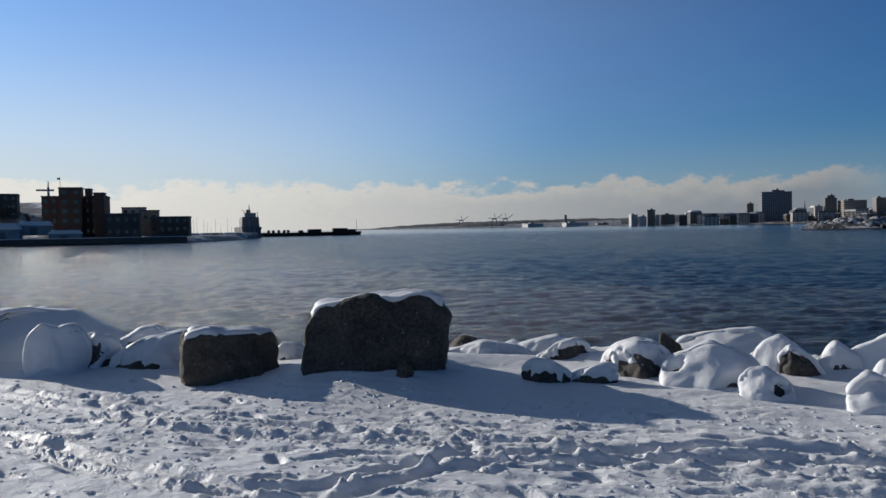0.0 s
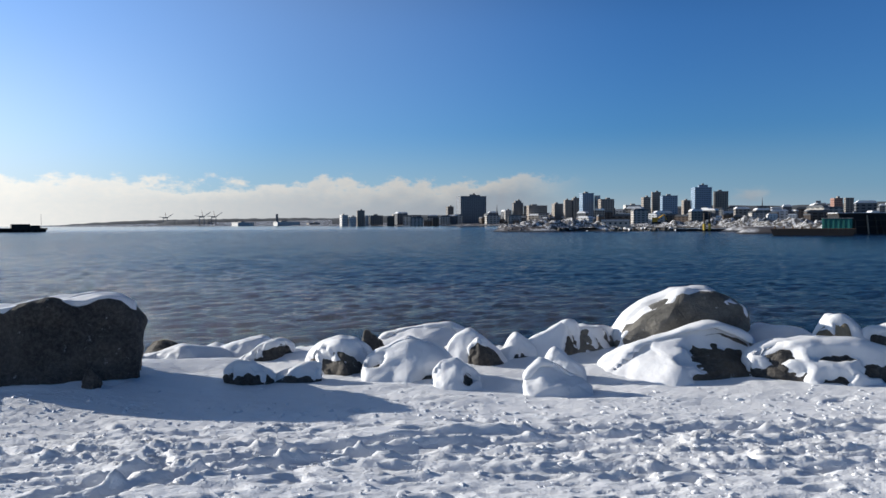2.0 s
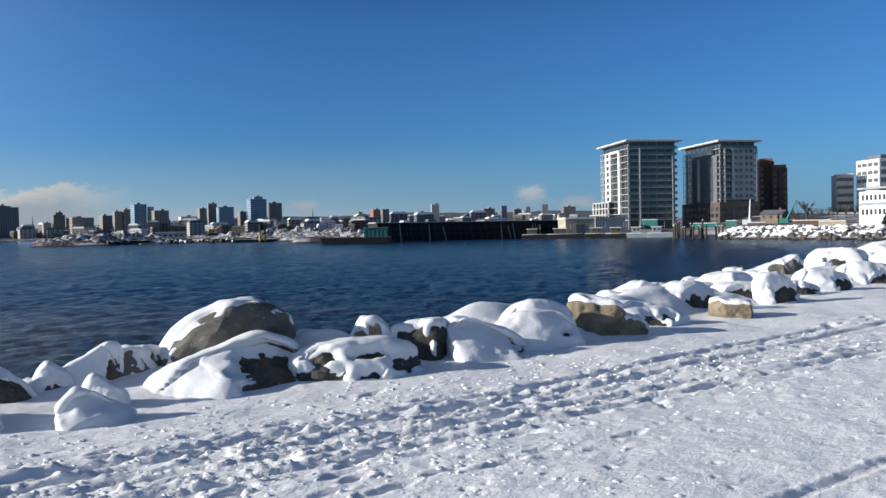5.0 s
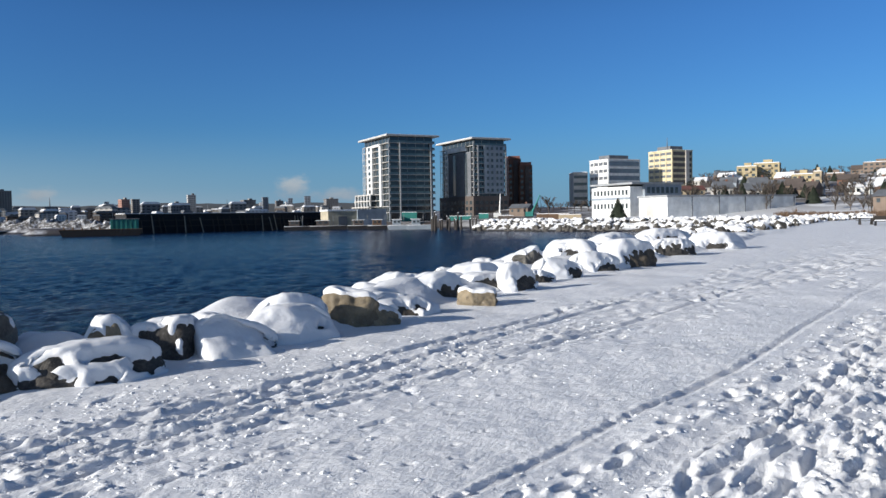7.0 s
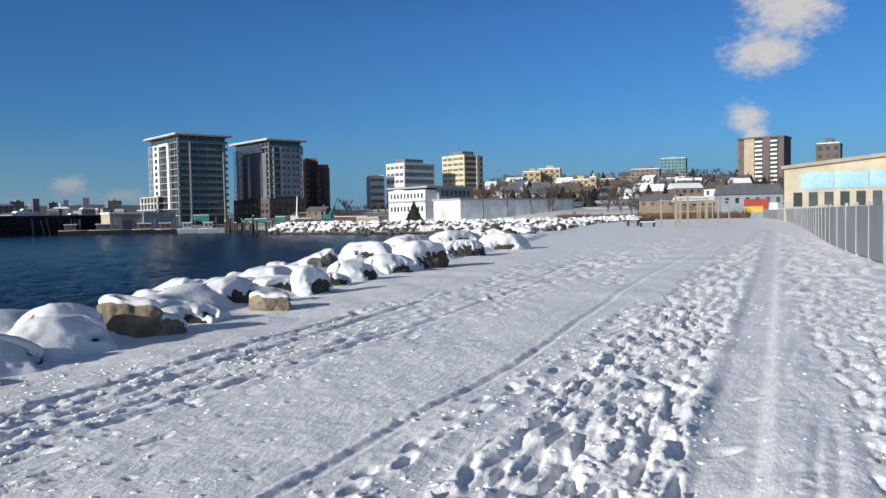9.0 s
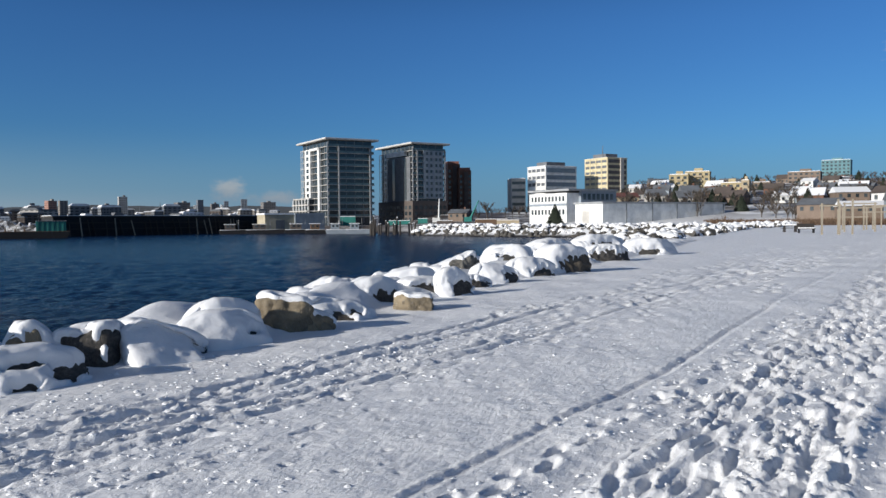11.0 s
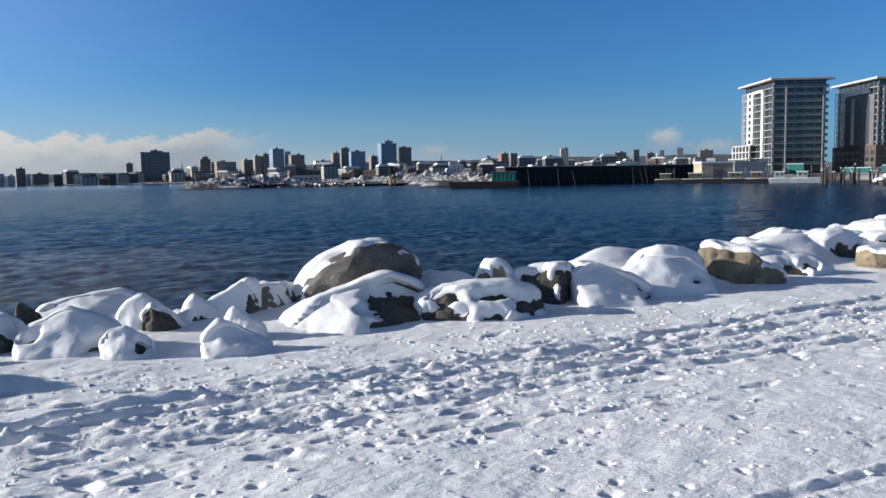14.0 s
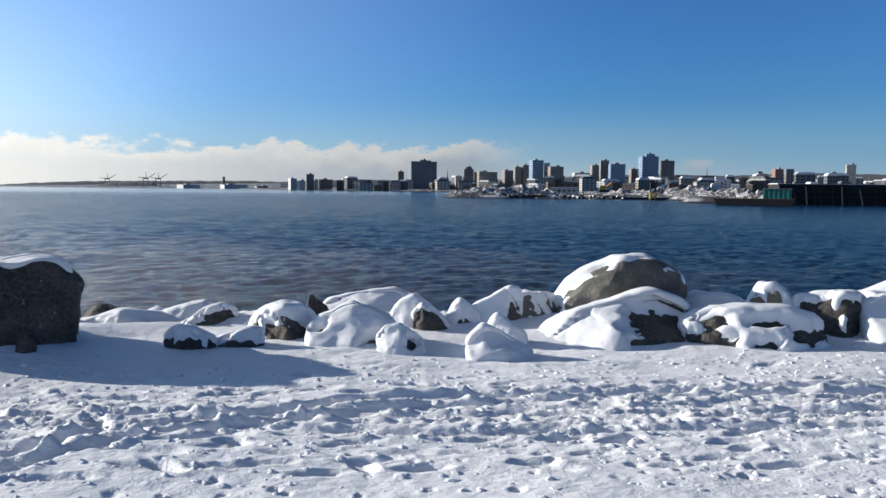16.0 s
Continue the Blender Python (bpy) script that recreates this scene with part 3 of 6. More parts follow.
def build_crumbs():
    """Kicked-up crumbs of snow along the trodden strips."""
    bm = bmesh.new()
    bmesh.ops.create_icosphere(bm, subdivisions=1, radius=1.0)
    ball = np.array([v.co for v in bm.verts])
    tris = np.array([[v.index for v in f.verts] for f in bm.faces])
    bm.free()
    rng = np.random.default_rng(9)
    g = bpy.data.objects["ground"]
    vs, fs = [], []
    count = 0
    for x0, x1, yc, slope, spread, n, big in ((-8, 11, 5.8, 0.05, 0.6, 2600, 0.021), (3, 16, 1.4, 0.05, 0.45, 1400, 0.02), (3, 14, 2.45, 0.03, 0.2, 350, 0.018), (3, 26, -0.9, 0.05, 0.6, 700, 0.019),
                                              (-7, 4, 5.0, 0.0, 1.0, 2200, 0.021), (-4, 7, 7.0, 0.06, 0.4, 900, 0.02), (-1, 14, 3.9, 0.0, 0.7, 350, 0.014)):
        xs = rng.uniform(x0, x1, n)
        ys = yc + slope * (xs - 5) + rng.normal(0, spread, n)
        for x, y in zip(xs, ys):
            hit, at, normal, face = g.ray_cast((x, y, 3.0), (0, 0, -1))
            if not hit:
                continue
            s = big * rng.uniform(0.2, 1.15) ** 2.0
            shape = ball * (1 + rng.uniform(-0.35, 0.35, ball.shape)) * (s * rng.uniform(0.8, 1.7), s * rng.uniform(0.8, 1.4), s * rng.uniform(0.35, 0.65))
            vs.append(shape + (x, y, at.z))
            fs.append(tris + count)
            count += len(ball)
    me = bpy.data.meshes.new("snow_crumbs")
    me.from_pydata(np.concatenate(vs).tolist(), [], np.concatenate(fs).tolist())
    me.materials.append(DRIFT)
    tagged(new("snow_crumbs", me), "kicked-up crumbs of snow on the trodden strips", "snow", kind="stuff")


build_crumbs()


# ---------------------------------------------------------------- boulders of the shore
STATIONS = (-0.5, -0.25, 0.0, 0.25, 0.5)


def ease(k):
    k = min(1.0, max(0.0, k))
    return k * k * (3 - 2 * k)


def boulder_meshes(seed, w, dep, h, snow, cover, box, crest, kind, detail=4, facets=6, lay=0.1, bare=()):
    """The rock and the snow on it, standing on z = 0. crest: heights of its ridge from end to end; lay: how far its front leans back;
    bare: places (across, up, half width, half height, as shares of its size) where rock shows through the snow."""
    rnd = random.Random(seed)
    bm = bmesh.new()
    bmesh.ops.create_icosphere(bm, subdivisions=detail, radius=1.0)
    e = 5.5 + box * 4.0
    cuts = []
    for _ in range(facets):
        c = Vector((rnd.uniform(-0.75, 0.75), rnd.uniform(-1.0, -0.35), rnd.uniform(-0.2, 0.5))).normalized()
        cuts.append((c, rnd.uniform(0.6, 0.95) + 0.2 * box))
    shift = Vector((rnd.uniform(0, 90), rnd.uniform(0, 90), rnd.uniform(0, 90)))
    low = []
    for v in bm.verts:
        p = v.co
        p = p / (abs(p.x) ** e + abs(p.y) ** e + abs(p.z) ** e) ** (1 / e)
        for c, d in cuts:
            over = p.dot(c) - d
            if over > 0:
                p = p - c * over * 0.97
        p = p * (1 + 0.05 * noise.noise(p * 1.3 + shift) + 0.03 * noise.noise(p * 3.1 + shift))
        low.append(p)
    lo = [min(p[k] for p in low) for k in range(3)]
    hi = [max(p[k] for p in low) for k in range(3)]
    for v, p in zip(bm.verts, low):
        x, y, z = [(p[k] - lo[k]) / (hi[k] - lo[k]) - 0.5 for k in range(3)]
        z = (z + 0.5) * 1.5 - 0.5
        up = max(0.0, z)
        z = up * float(np.interp(x, STATIONS, crest)) if z > 0 else z
        y = y * (1 - lay * up) + 0.5 * lay * up * (1 if y < 0 else 0.3)
        v.co = (x * w, y * dep, z * h)
    bm.normal_update()
    base = [v.co.copy() for v in bm.verts]
    normals = [v.normal.copy() for v in bm.verts]
    span = min(w, h)
    for v, n in zip(bm.verts, normals):
        k = noise.fractal(v.co * (2.2 / span) + shift, 0.9, 2.1, 5) * 0.05 + (abs(noise.noise(v.co * (3.4 / span) + shift)) - 0.25) * 0.11
        v.co = v.co + n * k * span
    me = bpy.data.meshes.new("boulder")
    bm.to_mesh(me)
    me.materials.append(rock(kind))
    me.polygons.foreach_set("use_smooth", [True] * len(me.polygons))
    me.set_sharp_from_angle(angle=radians(34))
    if snow <= 0:
        bm.free()
        return me, None
    amount = []
    for v, b, n in zip(bm.verts, base, normals):
        k = n.z + 0.3 * noise.noise(b * (1.9 / span) + shift * 2) + 0.2 * noise.noise(b * (5.0 / span) + shift)
        t = ease((k - cover + 0.1) / 0.2)
        if b.y < 0.1 * dep:
            for cx, cz, rx, rz in bare:
                rise = b.z / h - cz
                if rise < 0 and cz - rz < 0.24:
                    rise = 0.0
                d = 0.78 * math.hypot((b.x / w - cx) / rx, rise / rz) + 0.45 * noise.noise(b * (4.5 / span) + shift) + 0.25 * noise.noise(b * (11.0 / span) + shift)
                t = min(t, max(ease((d - 0.72) / 0.42), ease((n.z - 0.86) / 0.14)))
        amount.append(t)
        b = b + n * (noise.fractal(b * (2.0 / span) + shift, 0.9, 2.0, 4) * 0.05 * span)
        v.co = b + (n * 0.2 + Vector((0, 0, 0.5))) * (snow * t) - n * (0.045 * span * (1 - t)) + n * 0.012 * t
    index = {v: i for i, v in enumerate(bm.verts)}
    bmesh.ops.delete(bm, geom=[f for f in bm.faces if all(amount[index[v]] < 0.01 for v in f.verts)], context="FACES")
    left = set(bm.faces)
    while left:
        todo, piece = [left.pop()], []
        while todo:
            f = todo.pop()
            piece.append(f)
            for ed in f.edges:
                for o in ed.link_faces:
                    if o in left:
                        left.discard(o)
                        todo.append(o)
        if len(piece) < 8 * detail:
            bmesh.ops.delete(bm, geom=piece, context="FACES")
    bmesh.ops.smooth_vert(bm, verts=bm.verts, factor=0.25, use_axis_x=True, use_axis_y=True, use_axis_z=True)
    cap = bpy.data.meshes.new("snow_cap")
    bm.to_mesh(cap)
    bm.free()
    cap.materials.append(DRIFT)
    cap.polygons.foreach_set("use_smooth", [True] * len(cap.polygons))
    return me, cap


ROCK_WORDS = {"plain": "dark grey", "dark": "almost black", "grey": "pale grey", "brown": "dark brown", "tan": "tan brown"}


def boulder_words(kind, cover):
    cap = "buried deep in snow" if cover < -0.65 else "under a thick cap of snow" if cover < 0.3 else "with a thin cap of snow" if cover < 1 else "bare of snow"
    return f"{ROCK_WORDS[kind]} shore boulder {cap}"


def drift_mesh(seed, w, dep, h, rise, ground):
    """A ring of blown snow, hollow in profile, from the foot of a rock out to the ground."""
    g = Geo()
    n, rings = 30, 6
    for i in range(n):
        a = 2 * math.pi * i / n
        c, s = math.cos(a), math.sin(a)
        k = 1 + 0.3 * noise.noise((seed * 3.1 + c * 1.2, s * 1.2, 0))
        for j in range(rings):
            t = j / (rings - 1)
            f = 0.36 + t * 0.44 * k
            z = ground + rise * h * k * (1 - t) ** 2.0 - 0.07 * t - 0.01
            g.v.append((c * w * f, s * dep * f * 1.1, z))
    g.f = [(i * rings + j, ((i + 1) % n) * rings + j, ((i + 1) % n) * rings + j + 1, i * rings + j + 1) for i in range(n) for j in range(rings - 1)]
    g.f = [f[::-1] for f in g.f]
    return g


def shore_boulder(seed, x, y, z, w, dep, h, az, crest, snow=0.1, cover=0.2, box=0.2, lay=0.1, mat="plain", facets=8, bare=()):
    turn = az if az > 0 or mat == "tan" else 0.5 * az + 8 * min(1.0, -az / 15)       # along the shore, their fronts to the field
    q = math.sin(radians(turn - az))
    w, dep = w * (1.0 + 0.1 * q), dep * (1 - 0.25 * q)
    me, cap = boulder_meshes(seed, w * 1.06 - snow * 0.3, dep, h - snow * 0.9, snow, cover, box, crest, mat, 5, facets, lay, bare)
    ob = tagged(new("boulder", me), boulder_words(mat, cover), "rock", "boulders of the shore")
    ob.matrix_world = pose(x, y, z, 0, 0, turn)
    if cap:
        part("snow_cap", cap, None, ob)
    if cover < 0.5:
        part("snow_drift", drift_mesh(seed, w, dep, h, 0.16 if cover < -0.6 and not bare else 0.06, -z), DRIFT, ob, "drift banked against the rock", smooth=True)


shore_boulder(1, -8.31, 7.56, -0.08, 2.21, 1.66, 0.78, 48, (0.75, 0.95, 1, 0.9, 0.45), snow=.16, cover=-.9, lay=.5)
shore_boulder(2, -7.25, 7.03, -0.08, 0.65, 0.49, 0.69, 46, (0.8, 1, 0.9, 0.95, 0.7), snow=.1, cover=-.8, lay=.3)
shore_boulder(3, -7.10, 7.44, -0.08, 0.62, 0.46, 0.51, 44, (0.6, 0.9, 1, 0.9, 0.5), snow=.1, cover=-.5, bare=((-0.22, 0.59, 0.28, 0.34), (0.24, 0.22, 0.18, 0.15)))
shore_boulder(4, -6.94, 8.04, -0.08, 0.71, 0.53, 0.52, 41, (0.45, 0.7, 0.95, 1, 0.8), snow=.07, cover=-.2, mat="dark", bare=((-0.02, 0.61, 0.16, 0.13),))
shore_boulder(50, -6.31, 7.58, -0.08, 1.01, 0.76, 0.52, 40, (0.35, 0.75, 0.9, 1, 0.95), snow=.12, cover=-.3, lay=.3, mat="brown", bare=((-0.2, 0.21, 0.27, 0.19),))
shore_boulder(5, -5.08, 7.27, -0.08, 0.99, 0.69, 0.66, 35, (0.95, 1, 0.93, 0.92, 0.9), snow=.045, cover=.72, box=.9, mat="brown", facets=3)
shore_boulder(6, -4.85, 8.23, -0.08, 0.47, 0.35, 0.37, 30, (0.7, 1, 0.9, 0.8, 0.6), snow=.08, cover=-.2, bare=((0.02, 0.21, 0.48, 0.21),))
shore_boulder(7, -3.51, 7.65, 0.00, 1.49, 0.97, 0.98, 25, (0.86, 0.9, 0.95, 1, 0.93), snow=.05, cover=.80, box=.75, mat="dark", facets=2)
shore_boulder(8, -2.99, 7.21, -0.08, 0.16, 0.12, 0.38, 22, (0.8, 1, 1, 0.9, 0.8), snow=.0, cover=2, mat="dark")
shore_boulder(9, -2.72, 9.05, -0.08, 1.15, 0.57, 0.32, 17, (0.35, 0.65, 1, 0.8, 0.55), snow=.08, cover=.2, mat="dark", lay=.3, bare=((-0.09, 0.26, 0.39, 0.26),))
shore_boulder(10, -2.08, 9.37, -0.08, 0.71, 0.46, 0.37, 13, (0.5, 0.7, 0.85, 1, 0.7), snow=.1, cover=-.5)
shore_boulder(11, -1.75, 8.77, -0.08, 0.66, 0.32, 0.43, 11, (0.25, 0.55, 0.85, 1, 0.9), snow=.08, cover=.2, mat="dark", lay=.2, bare=((0.22, 0.45, 0.28, 0.4),))
shore_boulder(12, -1.68, 7.74, -0.08, 0.49, 0.24, 0.36, 12, (0.8, 1, 0.95, 0.8, 0.6), snow=.07, cover=.2, mat="dark", bare=((-0.08, 0.41, 0.34, 0.31),))
shore_boulder(13, -1.30, 7.86, -0.08, 0.61, 0.25, 0.32, 9, (0.2, 0.5, 0.75, 0.95, 1), snow=.06, cover=.2, mat="plain", lay=.2, bare=((0.08, 0.33, 0.45, 0.33),))
shore_boulder(14, -0.86, 8.35, -0.08, 0.67, 0.54, 0.50, 6, (0.6, 0.9, 1, 0.95, 0.75), snow=.09, cover=-.3, bare=((-0.01, 0.36, 0.31, 0.31), (-0.41, 0.36, 0.07, 0.26)))
shore_boulder(15, -0.59, 9.89, -0.08, 0.30, 0.24, 0.39, 3, (1, 0.95, 0.75, 0.5, 0.3), snow=.0, cover=2, mat="dark")
shore_boulder(16, -0.12, 8.04, -0.08, 0.86, 0.60, 0.55, 1, (0.55, 0.8, 1, 0.85, 0.55), snow=.16, cover=-.9, lay=.55, facets=2, bare=((-0.4, 0.53, 0.09, 0.16), (0.22, 0.29, 0.11, 0.09)))
shore_boulder(17, 0.04, 10.32, -0.08, 1.19, 0.71, 0.40, -0, (0.45, 0.7, 0.9, 1, 0.6), snow=.15, cover=-.9, lay=.4)
shore_boulder(18, 0.56, 8.86, -0.08, 0.54, 0.27, 0.52, -4, (0.6, 0.9, 1, 0.8, 0.5), snow=.12, cover=-.6, lay=.4, facets=2)
shore_boulder(19, 0.73, 8.68, -0.08, 0.40, 0.24, 0.43, -5, (0.8, 1, 0.9, 0.7, 0.4), snow=.06, cover=.2, mat="dark", bare=((0.05, 0.59, 0.45, 0.45),))
shore_boulder(20, 0.36, 7.72, -0.08, 0.44, 0.31, 0.37, -3, (0.6, 0.95, 1, 0.75, 0.5), snow=.1, cover=-.8, lay=.5, facets=2, bare=((0.25, 0.47, 0.12, 0.22),))
shore_boulder(21, 1.08, 8.90, -0.08, 0.43, 0.26, 0.46, -7, (0.4, 0.6, 1, 0.8, 0.7), snow=.1, cover=-.5, lay=.3, bare=((0.19, 0.35, 0.22, 0.19),))
shore_boulder(22, 1.48, 8.95, -0.08, 0.61, 0.27, 0.62, -9, (0.35, 0.62, 0.8, 0.95, 1), snow=.1, cover=-.9, lay=.35, bare=((0.44, 0.5, 0.14, 0.4),))
shore_boulder(23, 1.98, 9.15, -0.08, 0.64, 0.45, 0.50, -12, (0.95, 1, 1, 0.97, 0.95), snow=.05, cover=.3, box=.7, mat="grey", facets=2)
shore_boulder(24, 3.00, 9.13, -0.08, 1.46, 0.88, 0.96, -18, (0.35, 0.78, 1, 1, 0.8), snow=.045, cover=-.15, box=.15, mat="grey", facets=2, bare=((0.06, 0.48, 0.44, 0.42),))
shore_boulder(25, 1.32, 7.49, -0.08, 0.61, 0.34, 0.41, -10, (0.6, 1, 0.8, 0.5, 0.2), snow=.1, cover=-1.2, lay=.6, facets=2)
shore_boulder(26, 1.48, 8.04, -0.08, 0.38, 0.26, 0.42, -10, (0.7, 1, 0.85, 0.6, 0.4), snow=.1, cover=-.9, lay=.3, facets=2)
shore_boulder(27, 2.75, 8.20, -0.08, 1.53, 1.15, 0.65, -19, (0.3, 0.6, 0.85, 1, 0.8), snow=.14, cover=-.9, lay=.45, mat="brown", bare=((0.24, 0.37, 0.19, 0.34),))
shore_boulder(28, 4.09, 7.90, -0.08, 1.35, 0.81, 0.53, -27, (0.7, 0.95, 1, 1, 0.75), snow=.12, cover=-.9, lay=.3, box=.5, mat="dark", bare=((-0.32, 0.75, 0.13, 0.12), (0.05, 0.7, 0.16, 0.11), (0.36, 0.44, 0.14, 0.19), (-0.35, 0.26, 0.16, 0.23), (0.02, 0.24, 0.07, 0.1)))
shore_boulder(29, 4.17, 9.10, -0.08, 0.79, 0.47, 0.51, -25, (0.8, 1, 1, 0.95, 0.8), snow=.14, cover=-.8, box=.4)
shore_boulder(30, 4.65, 8.61, -0.08, 0.59, 0.42, 0.69, -28, (0.55, 0.95, 1, 0.8, 0.55), snow=.09, cover=-.4, mat="tan", bare=((-0.12, 0.57, 0.24, 0.26),))
shore_boulder(31, 5.24, 8.38, -0.08, 0.78, 0.55, 0.62, -32, (0.85, 0.9, 1, 1, 0.9), snow=.1, cover=-.3, box=.4, mat="dark", bare=((-0.25, 0.41, 0.27, 0.4), (0.29, 0.49, 0.23, 0.42)))
shore_boulder(32, 6.13, 8.78, -0.08, 0.60, 0.42, 0.55, -35, (0.9, 1, 1, 0.9, 0.8), snow=.14, cover=-.8)
shore_boulder(33, 6.02, 8.10, -0.08, 0.98, 0.78, 0.61, -37, (0.85, 1, 0.85, 0.65, 0.4), snow=.13, cover=-1.1, lay=.6, facets=2, mat="dark", bare=((0.4, 0.32, 0.09, 0.15),))
shore_boulder(51, 7.26, 8.61, -0.08, 1.06, 0.74, 0.72, -40, (0.6, 0.95, 1, 0.95, 0.75), snow=.16, cover=-.9, lay=.3)
shore_boulder(34, 7.02, 8.35, -0.08, 1.12, 0.78, 0.60, -40, (0.75, 0.95, 1, 0.95, 0.8), snow=.16, cover=-1.0, lay=.35, mat="dark", bare=((0.29, 0.42, 0.08, 0.1),))
shore_boulder(35, 8.33, 8.64, -0.08, 0.85, 0.57, 0.73, -44, (0.92, 1, 0.95, 0.85, 0.75), snow=.09, cover=.62, box=.7, mat="tan", facets=3)
shore_boulder(52, 8.73, 8.37, -0.08, 0.58, 0.46, 0.49, -46, (1, 0.95, 0.85, 0.75, 0.55), snow=.07, cover=-.2, box=.3, mat="tan", bare=((-0.01, 0.43, 0.49, 0.42),))
shore_boulder(36, 9.84, 8.90, -0.08, 1.21, 0.85, 0.53, -48, (1, 0.97, 0.85, 0.7, 0.35), snow=.12, cover=-.9, lay=.4, mat="brown", bare=((-0.08, 0.34, 0.12, 0.21), (0.17, 0.44, 0.08, 0.13)))
shore_boulder(37, 10.85, 10.55, -0.08, 1.13, 0.79, 0.54, -46, (0.5, 1, 0.85, 0.7, 0.6), snow=.14, cover=-.7)
shore_boulder(38, 11.71, 10.01, -0.08, 1.51, 1.06, 0.68, -49, (0.4, 0.7, 0.95, 1, 0.8), snow=.16, cover=-.7, lay=.2, mat="brown", bare=((0.24, 0.33, 0.27, 0.3),))
shore_boulder(53, 14.13, 10.44, -0.08, 1.11, 0.78, 0.51, -54, (0.9, 1, 1, 0.95, 0.8), snow=.13, cover=-.5, box=.3, mat="dark", bare=((-0.16, 0.45, 0.34, 0.41), (0.37, 0.44, 0.13, 0.39)))
shore_boulder(39, 11.79, 8.91, -0.08, 0.71, 0.57, 0.43, -53, (0.95, 1, 0.9, 0.9, 0.85), snow=.06, cover=.5, box=.7, mat="tan", facets=3)
shore_boulder(40, 15.44, 11.82, -0.08, 1.37, 0.96, 0.63, -53, (0.6, 0.9, 1, 1, 0.8), snow=.18, cover=-.7)
shore_boulder(41, 14.51, 9.83, -0.08, 0.86, 0.61, 0.73, -56, (0.9, 1, 1, 0.8, 0.5), snow=.15, cover=-.7, lay=.3, mat="dark", bare=((0.11, 0.34, 0.32, 0.25),))
shore_boulder(42, 16.39, 10.52, -0.08, 0.89, 0.63, 0.44, -57, (0.8, 1, 0.9, 0.7, 0.5), snow=.12, cover=-.5, lay=.2, mat="dark", bare=((-0.04, 0.36, 0.46, 0.37),))
shore_boulder(43, 19.13, 12.84, -0.08, 1.16, 0.69, 0.89, -56, (0.45, 0.65, 0.85, 1, 0.85), snow=.08, cover=-.2, box=.4, mat="grey", bare=((0.15, 0.44, 0.37, 0.39),))
shore_boulder(44, 17.61, 10.80, -0.08, 1.24, 0.87, 0.67, -58, (0.7, 1, 0.95, 0.85, 0.7), snow=.16, cover=-.8, lay=.3, mat="dark", bare=((0.29, 0.46, 0.14, 0.23),))
shore_boulder(54, 20.26, 11.19, -0.08, 1.47, 1.03, 0.70, -61, (0.7, 0.95, 1, 0.9, 0.7), snow=.18, cover=-.7, lay=.25, mat="dark", bare=((0.17, 0.28, 0.28, 0.26),))
shore_boulder(45, 23.93, 14.16, -0.08, 1.81, 1.27, 0.95, -59, (0.6, 0.95, 1, 0.9, 0.7), snow=.2, cover=-.7, bare=((-0.04, 0.47, 0.22, 0.12),))
shore_boulder(46, 22.44, 11.28, -0.08, 1.74, 1.22, 1.01, -63, (0.75, 1, 1, 0.9, 0.75), snow=.22, cover=-.5, box=.3, mat="brown", bare=((0.17, 0.36, 0.33, 0.34),))
shore_boulder(47, 29.98, 15.79, -0.08, 2.04, 1.43, 1.02, -62, (0.7, 0.9, 1, 0.9, 0.8), snow=.22, cover=-.6, bare=((-0.09, 0.57, 0.24, 0.18),))
shore_boulder(48, 29.01, 12.70, -0.08, 1.93, 1.16, 0.83, -66, (0.8, 0.95, 1, 0.9, 0.7), snow=.2, cover=-.5, box=.3, mat="dark", bare=((-0.15, 0.4, 0.32, 0.35), (0.35, 0.38, 0.15, 0.23)))
shore_boulder(49, 35.17, 13.38, -0.08, 2.53, 1.52, 0.92, -69, (0.7, 1, 0.95, 0.9, 0.6), snow=.25, cover=-.7, mat="dark", bare=((-0.18, 0.29, 0.16, 0.17),))
shore_boulder(55, 37.41, 16.88, -0.08, 2.91, 1.75, 1.04, -66, (0.7, 1, 0.95, 0.9, 0.7), snow=.25, cover=-.6, mat="dark", bare=((0.0, 0.49, 0.2, 0.23),))

# boulders that fill the bank down to the water, and on along the shore
VARIANTS = []
for k in range(14):
    kind, cover = (("plain", -0.6), ("plain", -0.8), ("grey", -0.4), ("dark", -0.3), ("brown", -0.5), ("plain", -0.7), ("dark", 1.5))[k % 7]
    crest = [random.Random(k * 9 + i).uniform(0.55, 1.0) for i in range(5)]
    VARIANTS.append((boulder_meshes(200 + k, 1.0, 0.8 + 0.05 * (k % 4), 0.62 + 0.05 * (k % 3), 0.0 if cover > 1 else 0.09, cover, 0.1 + 0.08 * (k % 5), crest, kind, 4, lay=0.25,
                                    bare=((0.3 - 0.2 * (k % 4), 0.2, 0.24, 0.34), (-0.3 + 0.1 * (k % 5), 0.62, 0.14, 0.13))), kind, cover))


def bank_boulder(k, x, y, z, s, turn):
    (me, cap), kind, cover = VARIANTS[k]
    ob = tagged(new("boulder", me), boulder_words(kind, cover), "rock", "boulders of the shore")
    ob.matrix_world = pose(x, y, z, 0, 0, turn) @ Matrix.Diagonal((s * 1.15, s, s * 0.8, 1))
    if cap:
        part("snow_cap", cap, None, ob)


